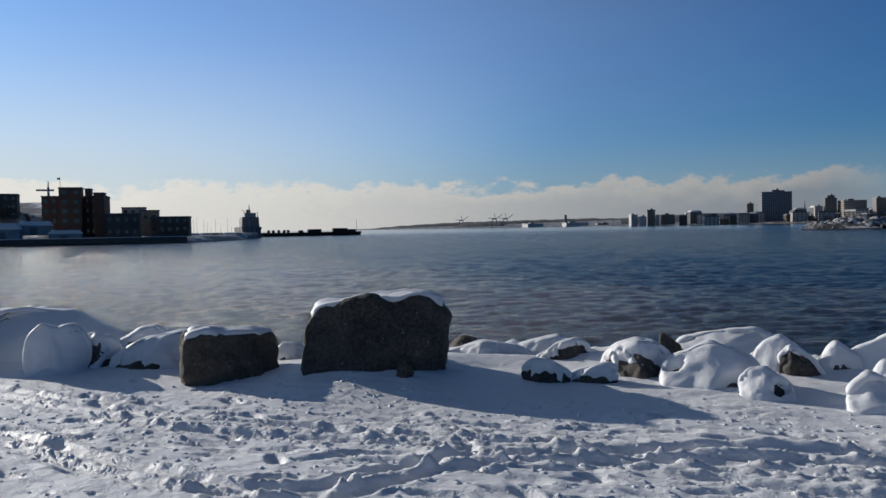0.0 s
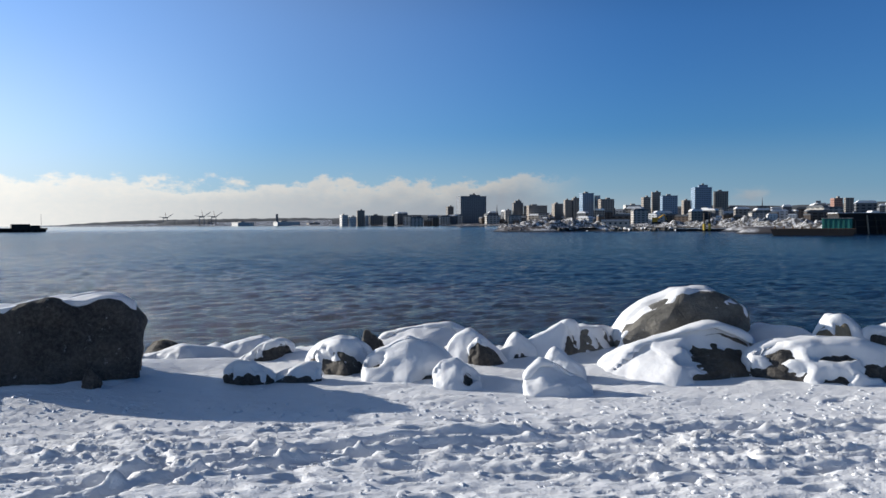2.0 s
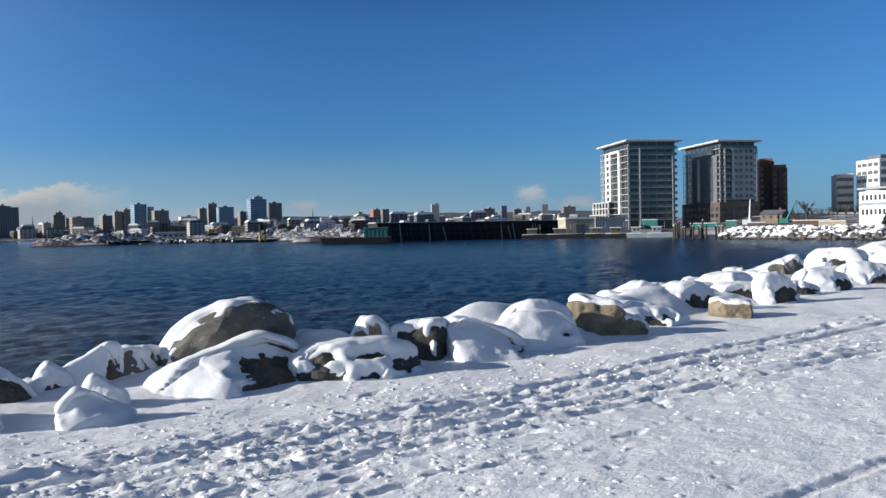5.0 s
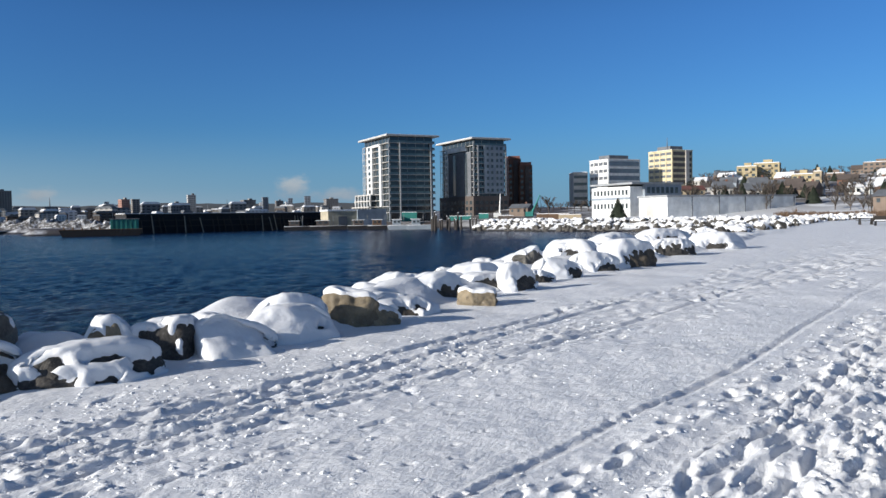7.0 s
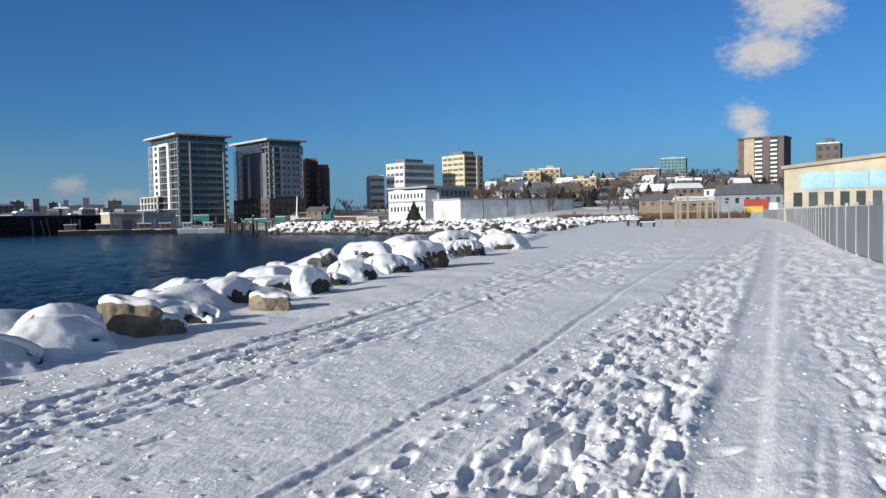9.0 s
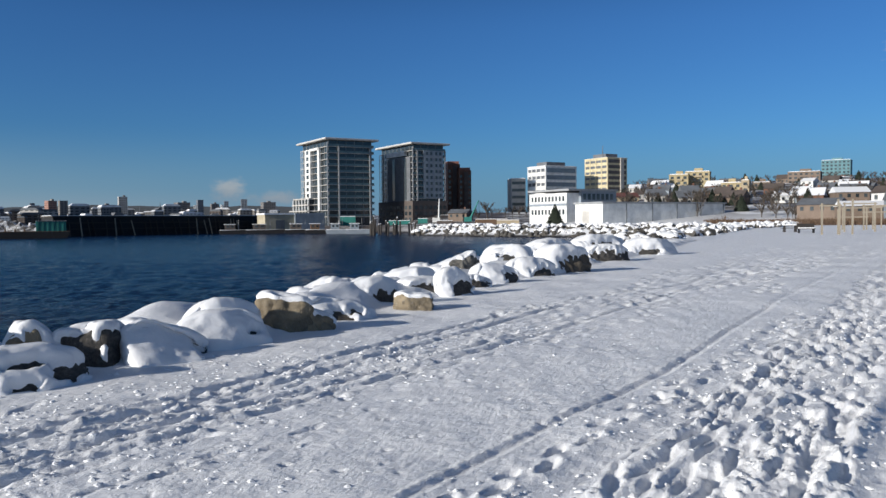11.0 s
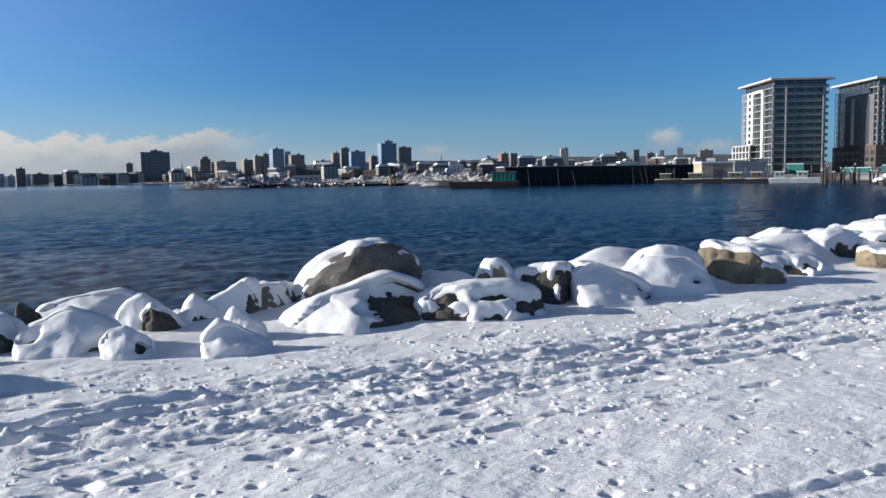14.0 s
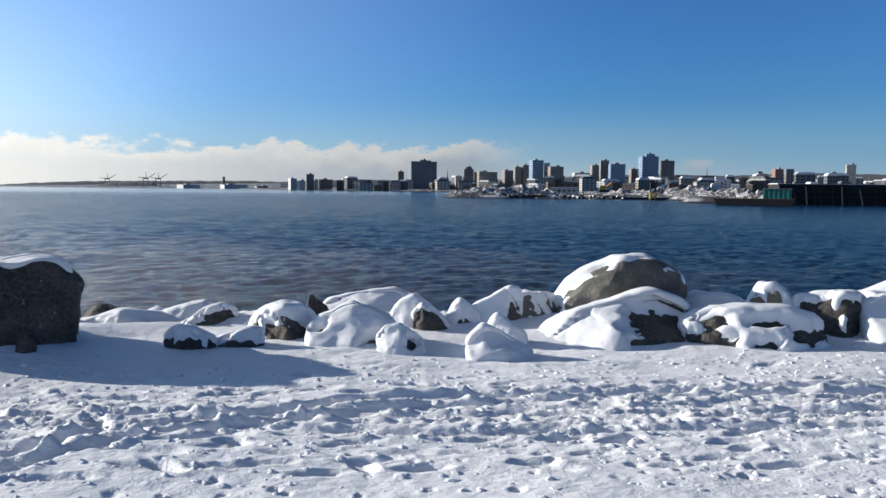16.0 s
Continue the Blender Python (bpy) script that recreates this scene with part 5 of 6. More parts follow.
def glass_tower(az, d, lx, ly, top, label, shade_panel):
    """Apartment tower: glazed storeys behind balcony slabs, white framed panels, a flat overhanging roof."""
    ob = grid_thing("apartment_tower", az, d, label, "building")
    floors, z0 = 13, 1.2
    step = (top - 1.0 - z0) / floors
    part("core", Geo().box(1.2, lx - 1.2, 1.2, ly - 1.2, -2, top - 0.8), GLASS, ob, "dark glazing")
    slab = mesh_of("slab", Geo().box(0.1, lx - 0.1, 0.1, ly - 0.1, -0.13, 0.13), plain("concrete"))
    rail_x = mesh_of("balcony_rail", Geo().box(0.3, lx - 0.3, 0.14, 0.2, 0.16, 1.15), surface("rail_glass", lambda n, co: {"Base Color": (0.11, 0.165, 0.175, 1), "Roughness": 0.12}))
    post = mesh_of("mullion", Geo().box(-0.09, 0.09, -0.09, 0.09, 0, step), plain("steel", 0.5))
    for k in range(1, floors):
        part("slab", slab, None, ob, at=Matrix.Translation((0, 0, z0 + k * step)))
        part("balcony_rail", rail_x, None, ob, at=Matrix.Translation((0, 0, z0 + k * step)))
    nx, ny = int(lx / 4.4), int(ly / 4.4)
    for k in range(floors):
        for i in range(nx + 1):
            part("mullion", post, None, ob, at=Matrix.Translation((1.15 + i * (lx - 2.3) / nx, 1.15, z0 + k * step)))
        for i in range(ny + 1):
            part("mullion", post, None, ob, at=Matrix.Translation((1.15, 1.15 + i * (ly - 2.3) / ny, z0 + k * step)))
    # white panel with punched windows on the sunlit side
    y0, y1 = (ly * 0.74, ly * 0.84) if shade_panel else (ly * 0.62, ly * 0.82)
    fin = ly * (0.2 if shade_panel else 0.27)
    zt = z0 + (floors - 1) * step
    part("panel", Geo().box(-0.1, 1.25, y0, y1, z0 + 2 * step, zt), plain("white"), ob, "white wall panel")
    panes(ob, [(-0.1, y0 + (y1 - y0) * u, z0 + (k + 0.55) * step) for k in range(2, floors - 1) for u in (0.5,)], (y1 - y0) * 0.42, step * 0.6, "y")
    part("frame_fin", Geo().box(-0.4, 0.9, fin, fin + (0.7 if shade_panel else 2.2), zt - 1.5 if shade_panel else z0 + 2 * step, zt + 0.2), plain("white"), ob)
    part("frame_head", Geo().box(-0.4, 0.9, fin, y0, zt - (2.2 if shade_panel else 1.0), zt + 0.2), plain("white"), ob)
    part("corner_pier", Geo().box(-0.1, 0.3, -0.1, 0.3, -1, zt + step * 0.6), plain("steel", 0.5), ob)
    for u in ((0.24, 0.9) if not shade_panel else (0.14, 0.97)):
        part("frame_fin", Geo().box(lx * u - 0.3, lx * u + 0.3, -0.25, 0.9, z0, zt + 0.2), plain("steel", 0.5), ob)
    for k in range(4):
        part("balcony_post", Geo().box(-0.05, 0.15, ly * (0.84 + 0.05 * k) - 0.1, ly * (0.84 + 0.05 * k) + 0.1, z0, zt), plain("white"), ob)
    if shade_panel:
        # pale concrete panel darkened to blue-grey, the front's shade in its colour
        part("panel", Geo().box(lx * 0.32, lx * 0.9, -0.1, 1.25, z0 + 4 * step, zt), plain("bluegrey"), ob, "pale wall panel, coloured blue-grey as in shade")
        panes(ob, [(lx * u, -0.1, z0 + (k + 0.55) * step) for k in range(4, floors - 1) for u in (0.42, 0.55, 0.7, 0.82)], 1.2, step * 0.5, "x")
        part("panel", Geo().box(-0.3, 1.3, ly * 0.06, ly * 0.72, z0 + 3.6 * step, zt - step), plain("slate"), ob, "blue-grey wall panel")
        for u in (0.16, 0.5):
            part("window_strip", Geo().box(-0.36, 0.0, ly * u, ly * u + 2.6, z0 + 3.8 * step, zt - 1.2 * step), GLASS, ob)
        part("podium_wall", Geo().box(-0.6, lx + 0.3, -0.6, ly, -2, z0 + 3.6 * step), plain("brickdark"), ob, "dark unfinished podium")
        panes(ob, [(lx * (i + 0.5) / 7, -0.6, z0 + (k + 0.5) * step) for i in range(7) for k in range(3)], lx / 7 * 0.6, step * 0.6, "x")
        panes(ob, [(-0.6, ly * (i + 0.5) / 9, z0 + (k + 0.5) * step) for i in range(9) for k in range(3)], ly / 9 * 0.6, step * 0.6, "y")
    else:
        for k, reach in ((1, 9.0), (2, 9.0), (3, 7.0), (4, 6.0)):
            part("terrace_slab", Geo().box(-reach * 0.35, 1.2, ly * 0.55, ly + reach, z0 + k * step - 0.3, z0 + k * step + 0.3), plain("concrete"), ob)
        part("podium_glazing", Geo().box(-1.5, 1.2, ly * 0.58, ly + 6.0, -1, z0 + 4 * step - 0.3), GLASS, ob)
        for i in range(6):
            y = ly * 0.58 + i * (ly * 0.42 + 6) / 5
            part("podium_column", Geo().box(-2.2, -1.6, y - 0.35, y + 0.35, -1, z0 + 4 * step - 0.3), plain("white"), ob)
    part("top_storey", Geo().box(2.0, lx - 2.0, 2.0, ly - 2.0, top - step - 0.3, top - 0.5), GLASS, ob)
    part("roof", Geo().box(-1.6, lx + 1.6, -1.6, ly + 1.6, top - 0.9, top - 0.2), plain("concrete"), ob, "flat overhanging roof")
    part("roof_snow", Geo().box(-1.3, lx + 1.3, -1.3, ly + 1.3, top - 0.2, top), DRIFT, ob)


glass_tower(-45.78, 380, 25.0, 35.0, 42.0, "new glass apartment tower with balconies and white panels", False)
glass_tower(-51.91, 392, 19.4, 37.0, 41.0, "glass apartment tower with pale panels, partly unfinished", True)


def office(az, d, lx, ly, top, base, label, wall, band, front, storeys):
    ob = grid_thing("office_tower", az, d, label, "building")
    part("wall", Geo().box(0, lx, 0, ly, base - 8, top), plain(wall), ob)
    step = (top - base) / storeys
    for k in range(storeys):
        z = base + (k + 0.5) * step
        part("window_band", Geo().box(-0.08, 0.12, 0.8, ly - 0.8, z - step * 0.22, z + step * 0.22), plain(band, 0.3), ob)
        part("window_band", Geo().box(0.7, lx - 0.7, -0.08, 0.12, z - step * 0.3, z + step * 0.3), front, ob)
    for i in range(1, 4):
        part("pier", Geo().box(-0.25, 0.1, ly * i / 4 - 0.35, ly * i / 4 + 0.35, base - 8, top - 0.5), plain(wall), ob)
    part("plant_room", Geo().box(lx * 0.15, lx * 0.75, ly * 0.2, ly * 0.75, top + 0.6, top + 2.8), plain("slate"), ob)
    snow_roof(ob, 0, lx, 0, ly, top, 0.15, wall)
    return ob


office(-61.51, 430, 21.7, 16.0, 30.7, 4, "white office block with a grey glass front", "white", "slate", surface("curtain_glass", lambda n, co: {
    "Base Color": n.mix(n.noise(co.outputs["Object"], 0.3, 3.0), (0.1, 0.13, 0.16, 1), (0.22, 0.26, 0.3, 1)), "Roughness": 0.12}), 7)
yel = office(-65.87, 450, 14.8, 18.9, 36.0, 8, "yellow banded office tower with a roof mast", "cream", "slate", plain("brickdark", 0.4), 9)
part("mast", Geo().tube((2, 6, 36), (2, 6, 43.5), 0.35, 0.12), plain("slate"), yel)
part("stair_tower", Geo().box(9.5, 12.0, -0.6, 2, 0, 36.3), plain("concrete"), yel)

low = grid_thing("white_warehouse", -63.02, 250, "white two-storey waterfront building with many windows", "building")
part("wall", Geo().box(0, 18.4, 0, 19, -2, 10.2), plain("white"), low)
part("annex", Geo().box(5, 20, -1.0, 0, -2, 10.8), plain("bluegrey"), low, "blue-grey front annex")
part("roof", Geo().box(-0.4, 20.4, -1.4, 19.4, 10.8, 11.4), plain("steel"), low)
panes(low, [(0, 1.6 + i * 1.75, z) for i in range(10) for z in (8.4, 4.2)], 0.95, 1.6, "y")
panes(low, [(6.5 + i * 1.9, -1.0, 9.0) for i in range(7)], 1.2, 1.9, "x")
part("cornice", Geo().box(-0.25, 0, 0, 19, 6.2, 6.9), plain("bluegrey"), low)

shed = grid_thing("storage_shed", -65.55, 225, "long white metal storage shed on the jetty", "shed")
part("wall", Geo().box(0, 51, 0, 11.5, -2, 6.2), plain("chalk", 0.5), shed)
part("roof", Geo().prism([(-0.4, 6.2), (51.4, 6.2), (51.4, 6.7), (-0.4, 6.7)], -0.4, 11.9), plain("steel"), shed)
for i in range(5):
    part("downpipe", Geo().box(9 + i * 10.3 - 0.12, 9 + i * 10.3 + 0.12, -0.22, -0.02, -0.5, 6.2), plain("slate"), shed)
for i in range(26):
    part("cladding_sheet", Geo().box(1 + i * 1.95 - 0.965, 1 + i * 1.95 + 0.965, -0.05, 0.0, -0.2, 6.1), plain("chalk", 0.5), shed)
part("door", Geo().box(-0.06, 0.1, 5.5, 8.5, -0.5, 4.2), plain("concrete"), shed)

# sheds, wharf, boats and piles at the head of the bay
bay = grid_thing("boat_shed", -43.35, 300, "beige boat shed beside a grey one", "shed")
part("wall", Geo().box(-11, 0.2, 0, 9, -2, 4.6), plain("beige"), bay)
part("grey_wing", Geo().box(0.3, 12, -1, 9, -2, 5.2), plain("bluegrey"), bay)
part("roof", Geo().box(-11.3, 0.3, -0.3, 9.3, 4.6, 5.2), DRIFT, bay)
part("door", Geo().box(-7, -3.5, -0.07, 0.1, -2, 2.6), plain("slate"), bay)


def wharf():
    """Dark timber-faced wharf with raking piles."""
    a, b = Vector((131, 249, 0)), Vector((221, 240, 0))
    ln = (b - a).length
    ob = thing("wharf", pose(a.x, a.y, 0, 0, 0, math.degrees(math.atan2(b.y - a.y, b.x - a.x))), "dark timber wharf wall with raking piles", "wharf")
    part("wall", Geo().box(0, ln, 0, 9, -3.5, 4.0), plain("black"), ob)
    part("deck", Geo().box(-0.3, ln + 0.3, -0.3, 9.3, 4.0, 4.5), plain("timber"), ob)
    part("deck_snow", Geo().box(0, ln, 1.5, 9.0, 4.5, 4.7), DRIFT, ob)
    rnd = random.Random(3)
    x = 2.0
    while x < ln:
        pale = rnd.random() < 0.4
        part("timber_post", Geo().tube((x, -0.9, -3.5), (x - rnd.uniform(0.2, 1.6), -0.35, rnd.uniform(2.2, 3.9)), 0.24, 0.2), plain("paletimber" if pale else "timber"), ob)
        x += rnd.uniform(1.6, 4.2)
    for z in (0.0, 2.0):
        part("waler", Geo().box(0, ln, -0.35, 0.0, z, z + 0.4), plain("timber"), ob)


wharf()

barge = thing("barge", polar(-26.2, 252, WATER_Z, 0), "black work barge with a green deck house", "barge")
part("hull", Geo().prism([(-10.2, -0.6), (10.2, -0.6), (11.4, 1.9), (-11.4, 1.9)], 0, 7.5), plain("black"), barge)
part("deck", Geo().box(-11.3, 11.3, 0.1, 7.4, 1.9, 2.05), plain("rust"), barge)
house = part("deck_house", Geo().box(2.5, 10.3, 1.2, 6, 2.05, 4.9), plain("green"), barge, "green metal deck house")
part("house_roof", Geo().box(2.3, 10.5, 1.0, 6.2, 4.9, 5.05), plain("steel"), house)
for i in range(6):
    part("rib", Geo().box(3.0 + i * 1.3, 3.12 + i * 1.3, 1.12, 1.2, 2.1, 4.8), plain("green"), house)
for i in range(5):
    part("bollard", Geo().tube((-10 + i * 2.4, 0.6, 2.05), (-10 + i * 2.4, 0.6, 2.7), 0.2, 0.24), plain("rust"), barge)


def moored_boat(az, d, ln, label, hull, cabin):
    ob = thing("moored_boat", polar(az, d, WATER_Z, 4), label, "boat", "boats at the wharf")
    part("hull", Geo().prism([(-ln / 2 + 0.6, -0.3), (ln / 2 - 0.9, -0.3), (ln / 2, 1.5), (-ln / 2, 1.3)], 0, 3.4), plain(hull), ob)
    part("deck", Geo().box(-ln / 2 + 0.4, ln / 2 - 0.6, 0.2, 3.2, 1.32, 1.5), DRIFT, ob, "snowy deck")
    part("cabin", Geo().box(-ln * 0.3, ln * 0.0, 0.6, 2.8, 1.5, 3.3), plain(cabin), ob)
    part("cabin_roof", Geo().box(-ln * 0.33, ln * 0.03, 0.4, 3.0, 3.3, 3.5), DRIFT, ob)
    panes(ob, [(-ln * 0.22, 0.6, 2.6), (-ln * 0.08, 0.6, 2.6)], ln * 0.08, 0.7, "x")
    part("mast", Geo().tube((ln * 0.12, 1.7, 1.5), (ln * 0.12, 1.7, 5.2), 0.09, 0.05), plain("steel"), ob)


for az, d, ln, lab, hc, cc in ((-39.3, 287, 11, "dark workboat with a snowy deck at the wharf", "black", "brickdark"), (-41.4, 285, 14, "black barge-like boat with snow on deck", "black", "brickdark"),
                               (-43.9, 282, 12, "dark workboat moored at the quay", "black", "brickdark"), (-46.6, 262, 9, "small boat with a snowy deck", "bluegrey", "bluegrey"),
                               (-48.0, 258, 9, "small boat with a snowy deck", "bluegrey", "bluegrey"), (-45.2, 268, 10, "dark brown workboat at the quay", "black", "rust")):
    moored_boat(az, d, ln, lab, hc, cc)
rnd = random.Random(8)
for i in range(17):                                    # mooring piles before the towers
    az, d = -48.8 - rnd.random() * 3.4, rnd.uniform(215, 250)
    top = rnd.uniform(0.6, 3.2)
    ob = thing("mooring_pile", polar(az, d, WATER_Z), "dark weathered timber mooring pile in the water", "pile", "mooring piles")
    part("shaft", Geo().tube((0, 0, -0.8), (rnd.uniform(-0.3, 0.3), 0, top - WATER_Z), 0.3, 0.24, 8), plain("timber"), ob)
    part("pile_snow", Geo().tube((0, 0, top - WATER_Z), (0, 0, top - WATER_Z + 0.18), 0.26, 0.12, 8), DRIFT, ob)
for az, d, w, h, c in ((-50.9, 330, 9, 1.8, "green"), (-52.6, 325, 4, 2.6, "green"), (-47.2, 315, 6, 3.6, "green"), (-54.2, 300, 6, 1.6, "brickdark"), (-57.6, 290, 12, 2.0, "rust"), (-58.8, 285, 8, 1.6, "sandstone")):
    ob = thing("site_container", polar(az, d, 0.2), f"{'green' if c == 'green' else 'weathered'} building-site container in the snow", "container", "site containers")
    part("body", Geo().box(-w / 2, w / 2, 0, 2.5, 0, h), plain(c), ob)
    part("roof_snow", Geo().box(-w / 2, w / 2, 0, 2.5, h, h + 0.2, taper=0.97), DRIFT, ob)


def site_crane(az, d, z, h, lean, colour):
    ob = thing("site_crane", polar(az, d, z), "crawler crane with a raised boom on the building site", "crane", "site cranes")
    part("tracks", Geo().box(-1.8, 1.8, -1.3, 1.3, 0, 0.9), plain("black"), ob)
    part("cab", Geo().box(-1.6, 1.5, -1.1, 1.1, 0.9, 2.8), plain(colour), ob)
    part("boom", Geo().tube((1.0, 0, 2.2), (1.0 + lean, 0, h), 0.42, 0.2, 4), plain(colour), ob)
    part("jib_line", Geo().tube((1.0 + lean, 0, h), (1.3 + lean, 0, h * 0.3), 0.06, 0.06, 4), plain("black"), ob)


site_crane(-55.9, 320, 0.5, 9.5, 3.4, "green")
site_crane(-53.6, 322, 0.3, 10.5, 0.3, "white")

# ---------------------------------------------------------------- spit of snowy rubble with plant
rnd = random.Random(21)
spots = []
for i in range(300):
    t = rnd.random()
    x, y = 38 + t * 90, 376 + 16 * math.sin(t * 2.6) + rnd.uniform(-1, 14) - t * 22
    spots.append((rnd.choice((0, 2, 4, 6, 7, 6, 7)), x, y, WATER_Z + rnd.uniform(-0.6, 0.9), rnd.uniform(0.8, 2.2), rnd.uniform(0, 6.3)))
rubble("spit_rubble", spots, "rubble along the edge of the spit")


HEAP = surface("snowy_spoil", lambda n, co: {"Base Color": n.mix(n.smooth(n.noise(n.add("ShaderNodeMapping", {"Vector": world_place(n), "Scale": (0.9, 0.9, 0.45)}).outputs[0], 0.8, 6.0, 0.72), 0.38, 0.54),
                                                                 (0.83, 0.83, 0.84, 1), (0.11, 0.10, 0.09, 1)), "Roughness": 0.8, "Normal": n.bump(n.noise(world_place(n), 1.2, 5.0, 0.7), 0.9, 0.5)})


def snow_mound(az, d, w, h, seed):
    """A heap of tipped spoil, gullied and half covered in snow."""
    g = Geo()
    nx, ny = 34, 12
    for i in range(nx + 1):
        for k in range(ny + 1):
            u, v = i / nx * 2 - 1, k / ny * 2 - 1
            z = h * max(0.0, 1 - u * u) ** 0.7 * max(0.0, 1 - v * v)
            z *= 0.75 + 0.5 * noise.noise((u * 3 + seed, v * 2, 0)) + 0.3 * noise.noise((u * 11 + seed, v * 3, 5))
            g.v.append((u * w * 0.65, 6 + v * 7, z - 0.5))
    g.f = [(i * (ny + 1) + k, (i + 1) * (ny + 1) + k, (i + 1) * (ny + 1) + k + 1, i * (ny + 1) + k + 1) for i in range(nx) for k in range(ny)]
    ob = part("snow_mound", g, HEAP, smooth=True, at=polar(az, d))
    tagged(ob, "rubble-strewn snow mound on the spit", "mound", "mounds on the spit")


for k, (az, d, w, h) in enumerate(((-6.2, 386, 14, 2.4), (-8.2, 388, 22, 4.6), (-10.4, 394, 18, 5.2), (-12.4, 398, 15, 3.4), (-15.2, 404, 22, 2.4), (-18.0, 398, 20, 3.8),
                                   (-20.4, 390, 24, 4.6), (-22.6, 380, 22, 5.0), (-24.6, 350, 20, 4.6), (-26.4, 292, 12, 3.4), (-28.4, 288, 12, 3.2))):
    snow_mound(az, d, w, h, k * 7.3)
hut = thing("site_hut", polar(-13.4, 400, -0.4), "long pale site hut with a snowy roof on the spit", "hut")
part("wall", Geo().box(-6.8, 6.8, 0, 4, 0, 3.4), plain("concrete"), hut)
part("roof_snow", Geo().box(-7, 7, -0.2, 4.2, 3.4, 3.8, taper=0.98), DRIFT, hut)
panes(hut, [(-5 + i * 2.5, 0, 2.0) for i in range(5)], 1.1, 0.9, "x")
dig = thing("excavator", polar(-16.2, 396, 1.2), "yellow excavator on the snowy spit", "excavator")
part("tracks", Geo().box(-2.2, 2.2, -1.4, 1.4, 0, 1.0), plain("black"), dig)
part("cab", Geo().box(-2.0, 0.6, -1.2, 1.2, 1.0, 3.0), plain("amber"), dig)
part("boom", Geo().tube((0.4, 0, 2.2), (3.6, 0, 4.6), 0.35, 0.28, 4), plain("amber"), dig)
part("arm", Geo().tube((3.6, 0, 4.6), (5.0, 0, 1.6), 0.28, 0.2, 4), plain("amber"), dig)
part("bucket", Geo().box(4.5, 5.5, -0.6, 0.6, 0.9, 1.8, taper=0.7), plain("black"), dig)
for az in (-19.4, -19.75):
    ob = thing("spud_pole", polar(az, 372, WATER_Z), "tall spud pole of a dredging pontoon, yellow below", "pole", "spud poles")
    part("shaft", Geo().tube((0, 0, -1), (0, 0, 8.2), 0.4, 0.4, 8), plain("timber"), ob)
    part("collar", Geo().tube((0, 0, 0.5), (0, 0, 3.4), 0.6, 0.6, 8), plain("yellowpaint"), ob, "yellow collar")
pont = thing("pontoon", polar(-19.9, 374, WATER_Z), "flat dark pontoon at the edge of the spit", "pontoon")
part("hull", Geo().prism([(-15, -0.4), (15, -0.4), (15.6, 1.1), (-15.6, 1.1)], 0, 6), plain("black"), pont)
part("deck_snow", Geo().box(-15, 15, 0.3, 5.7, 1.1, 1.3), DRIFT, pont)

# ---------------------------------------------------------------- low town, masts and far port
HOUSE = [mesh_of("wall", Geo().box(-5, 5, 0, 9, -6, 6 + 2 * k), windowed(c, 3.0, 3.0)) for k, c in enumerate(("brown", "white", "brickdark", "greybrown", "concrete", "slate"))]
ROOF = [mesh_of("roof", Geo().prism([(-5.4, 6 + 2 * k), (5.4, 6 + 2 * k), (3.6, 8.4 + 2 * k), (-3.6, 8.4 + 2 * k)], -0.4, 9.4), DRIFT if k % 2 else plain("slate")) for k in range(6)]
rnd = random.Random(30)
for i in range(230):
    az = 3.0 - 45 * rnd.random()
    d = rnd.uniform(1500, 1860) if az > -10 else rnd.uniform(1120, 1750)
    k = rnd.randrange(6)
    z = max(0.0, (d - 1500) * 0.02) if az > -12 else 3 + (d - 1120) * 0.022
    ob = thing("town_house", polar(az, d, z, rnd.uniform(-30, 30)), "small town house across the harbour, snow on its roof", "house", "low town across the harbour")
    s = rnd.uniform(0.8, 1.6)
    ob.scale = (s * rnd.uniform(0.8, 2.0), s, s * rnd.uniform(0.7, 1.0))
    part("wall", HOUSE[k], None, ob)
    part("roof", ROOF[k], None, ob)
for az, d, h in ((-4.95, 1620, 42), (-34.3, 1600, 44), (-23.1, 1600, 50), (-33.0, 1600, 36)):
    ob = thing("spire", polar(az, d, 0), "slender church spire or mast above the town", "spire", "spires of the town")
    part("tower", Geo().box(-2, 2, -2, 2, -3, h * 0.55), plain("slate"), ob)
    part("needle", Geo().tube((0, 0, h * 0.55), (0, 0, h), 1.6, 0.15), plain("slate"), ob)


def port_crane(az, d):
    ob = thing("port_crane", polar(az, d, -2), "ship-to-shore port crane with its boom raised", "crane", "port cranes")
    for x in (-7, 7):
        for y in (0, 14):
            part("leg", Geo().box(x - 1, x + 1, y - 1, y + 1, 0, 32), plain("steel"), ob)
    part("portal", Geo().box(-8, 8, -1, 15, 28, 32), plain("steel"), ob)
    part("boom", Geo().tube((7, 7, 31), (28, 7, 46), 1.2, 0.8, 4), plain("steel"), ob)
    part("back_reach", Geo().tube((7, 7, 31), (-22, 7, 33), 1.2, 0.8, 4), plain("steel"), ob)
    part("mast", Geo().tube((3, 7, 32), (0, 7, 50), 1.0, 0.6, 4), plain("redbrick"), ob)


for az, d in ((16.0, 2650), (15.2, 2700), (18.4, 3000)):
    port_crane(az, d)


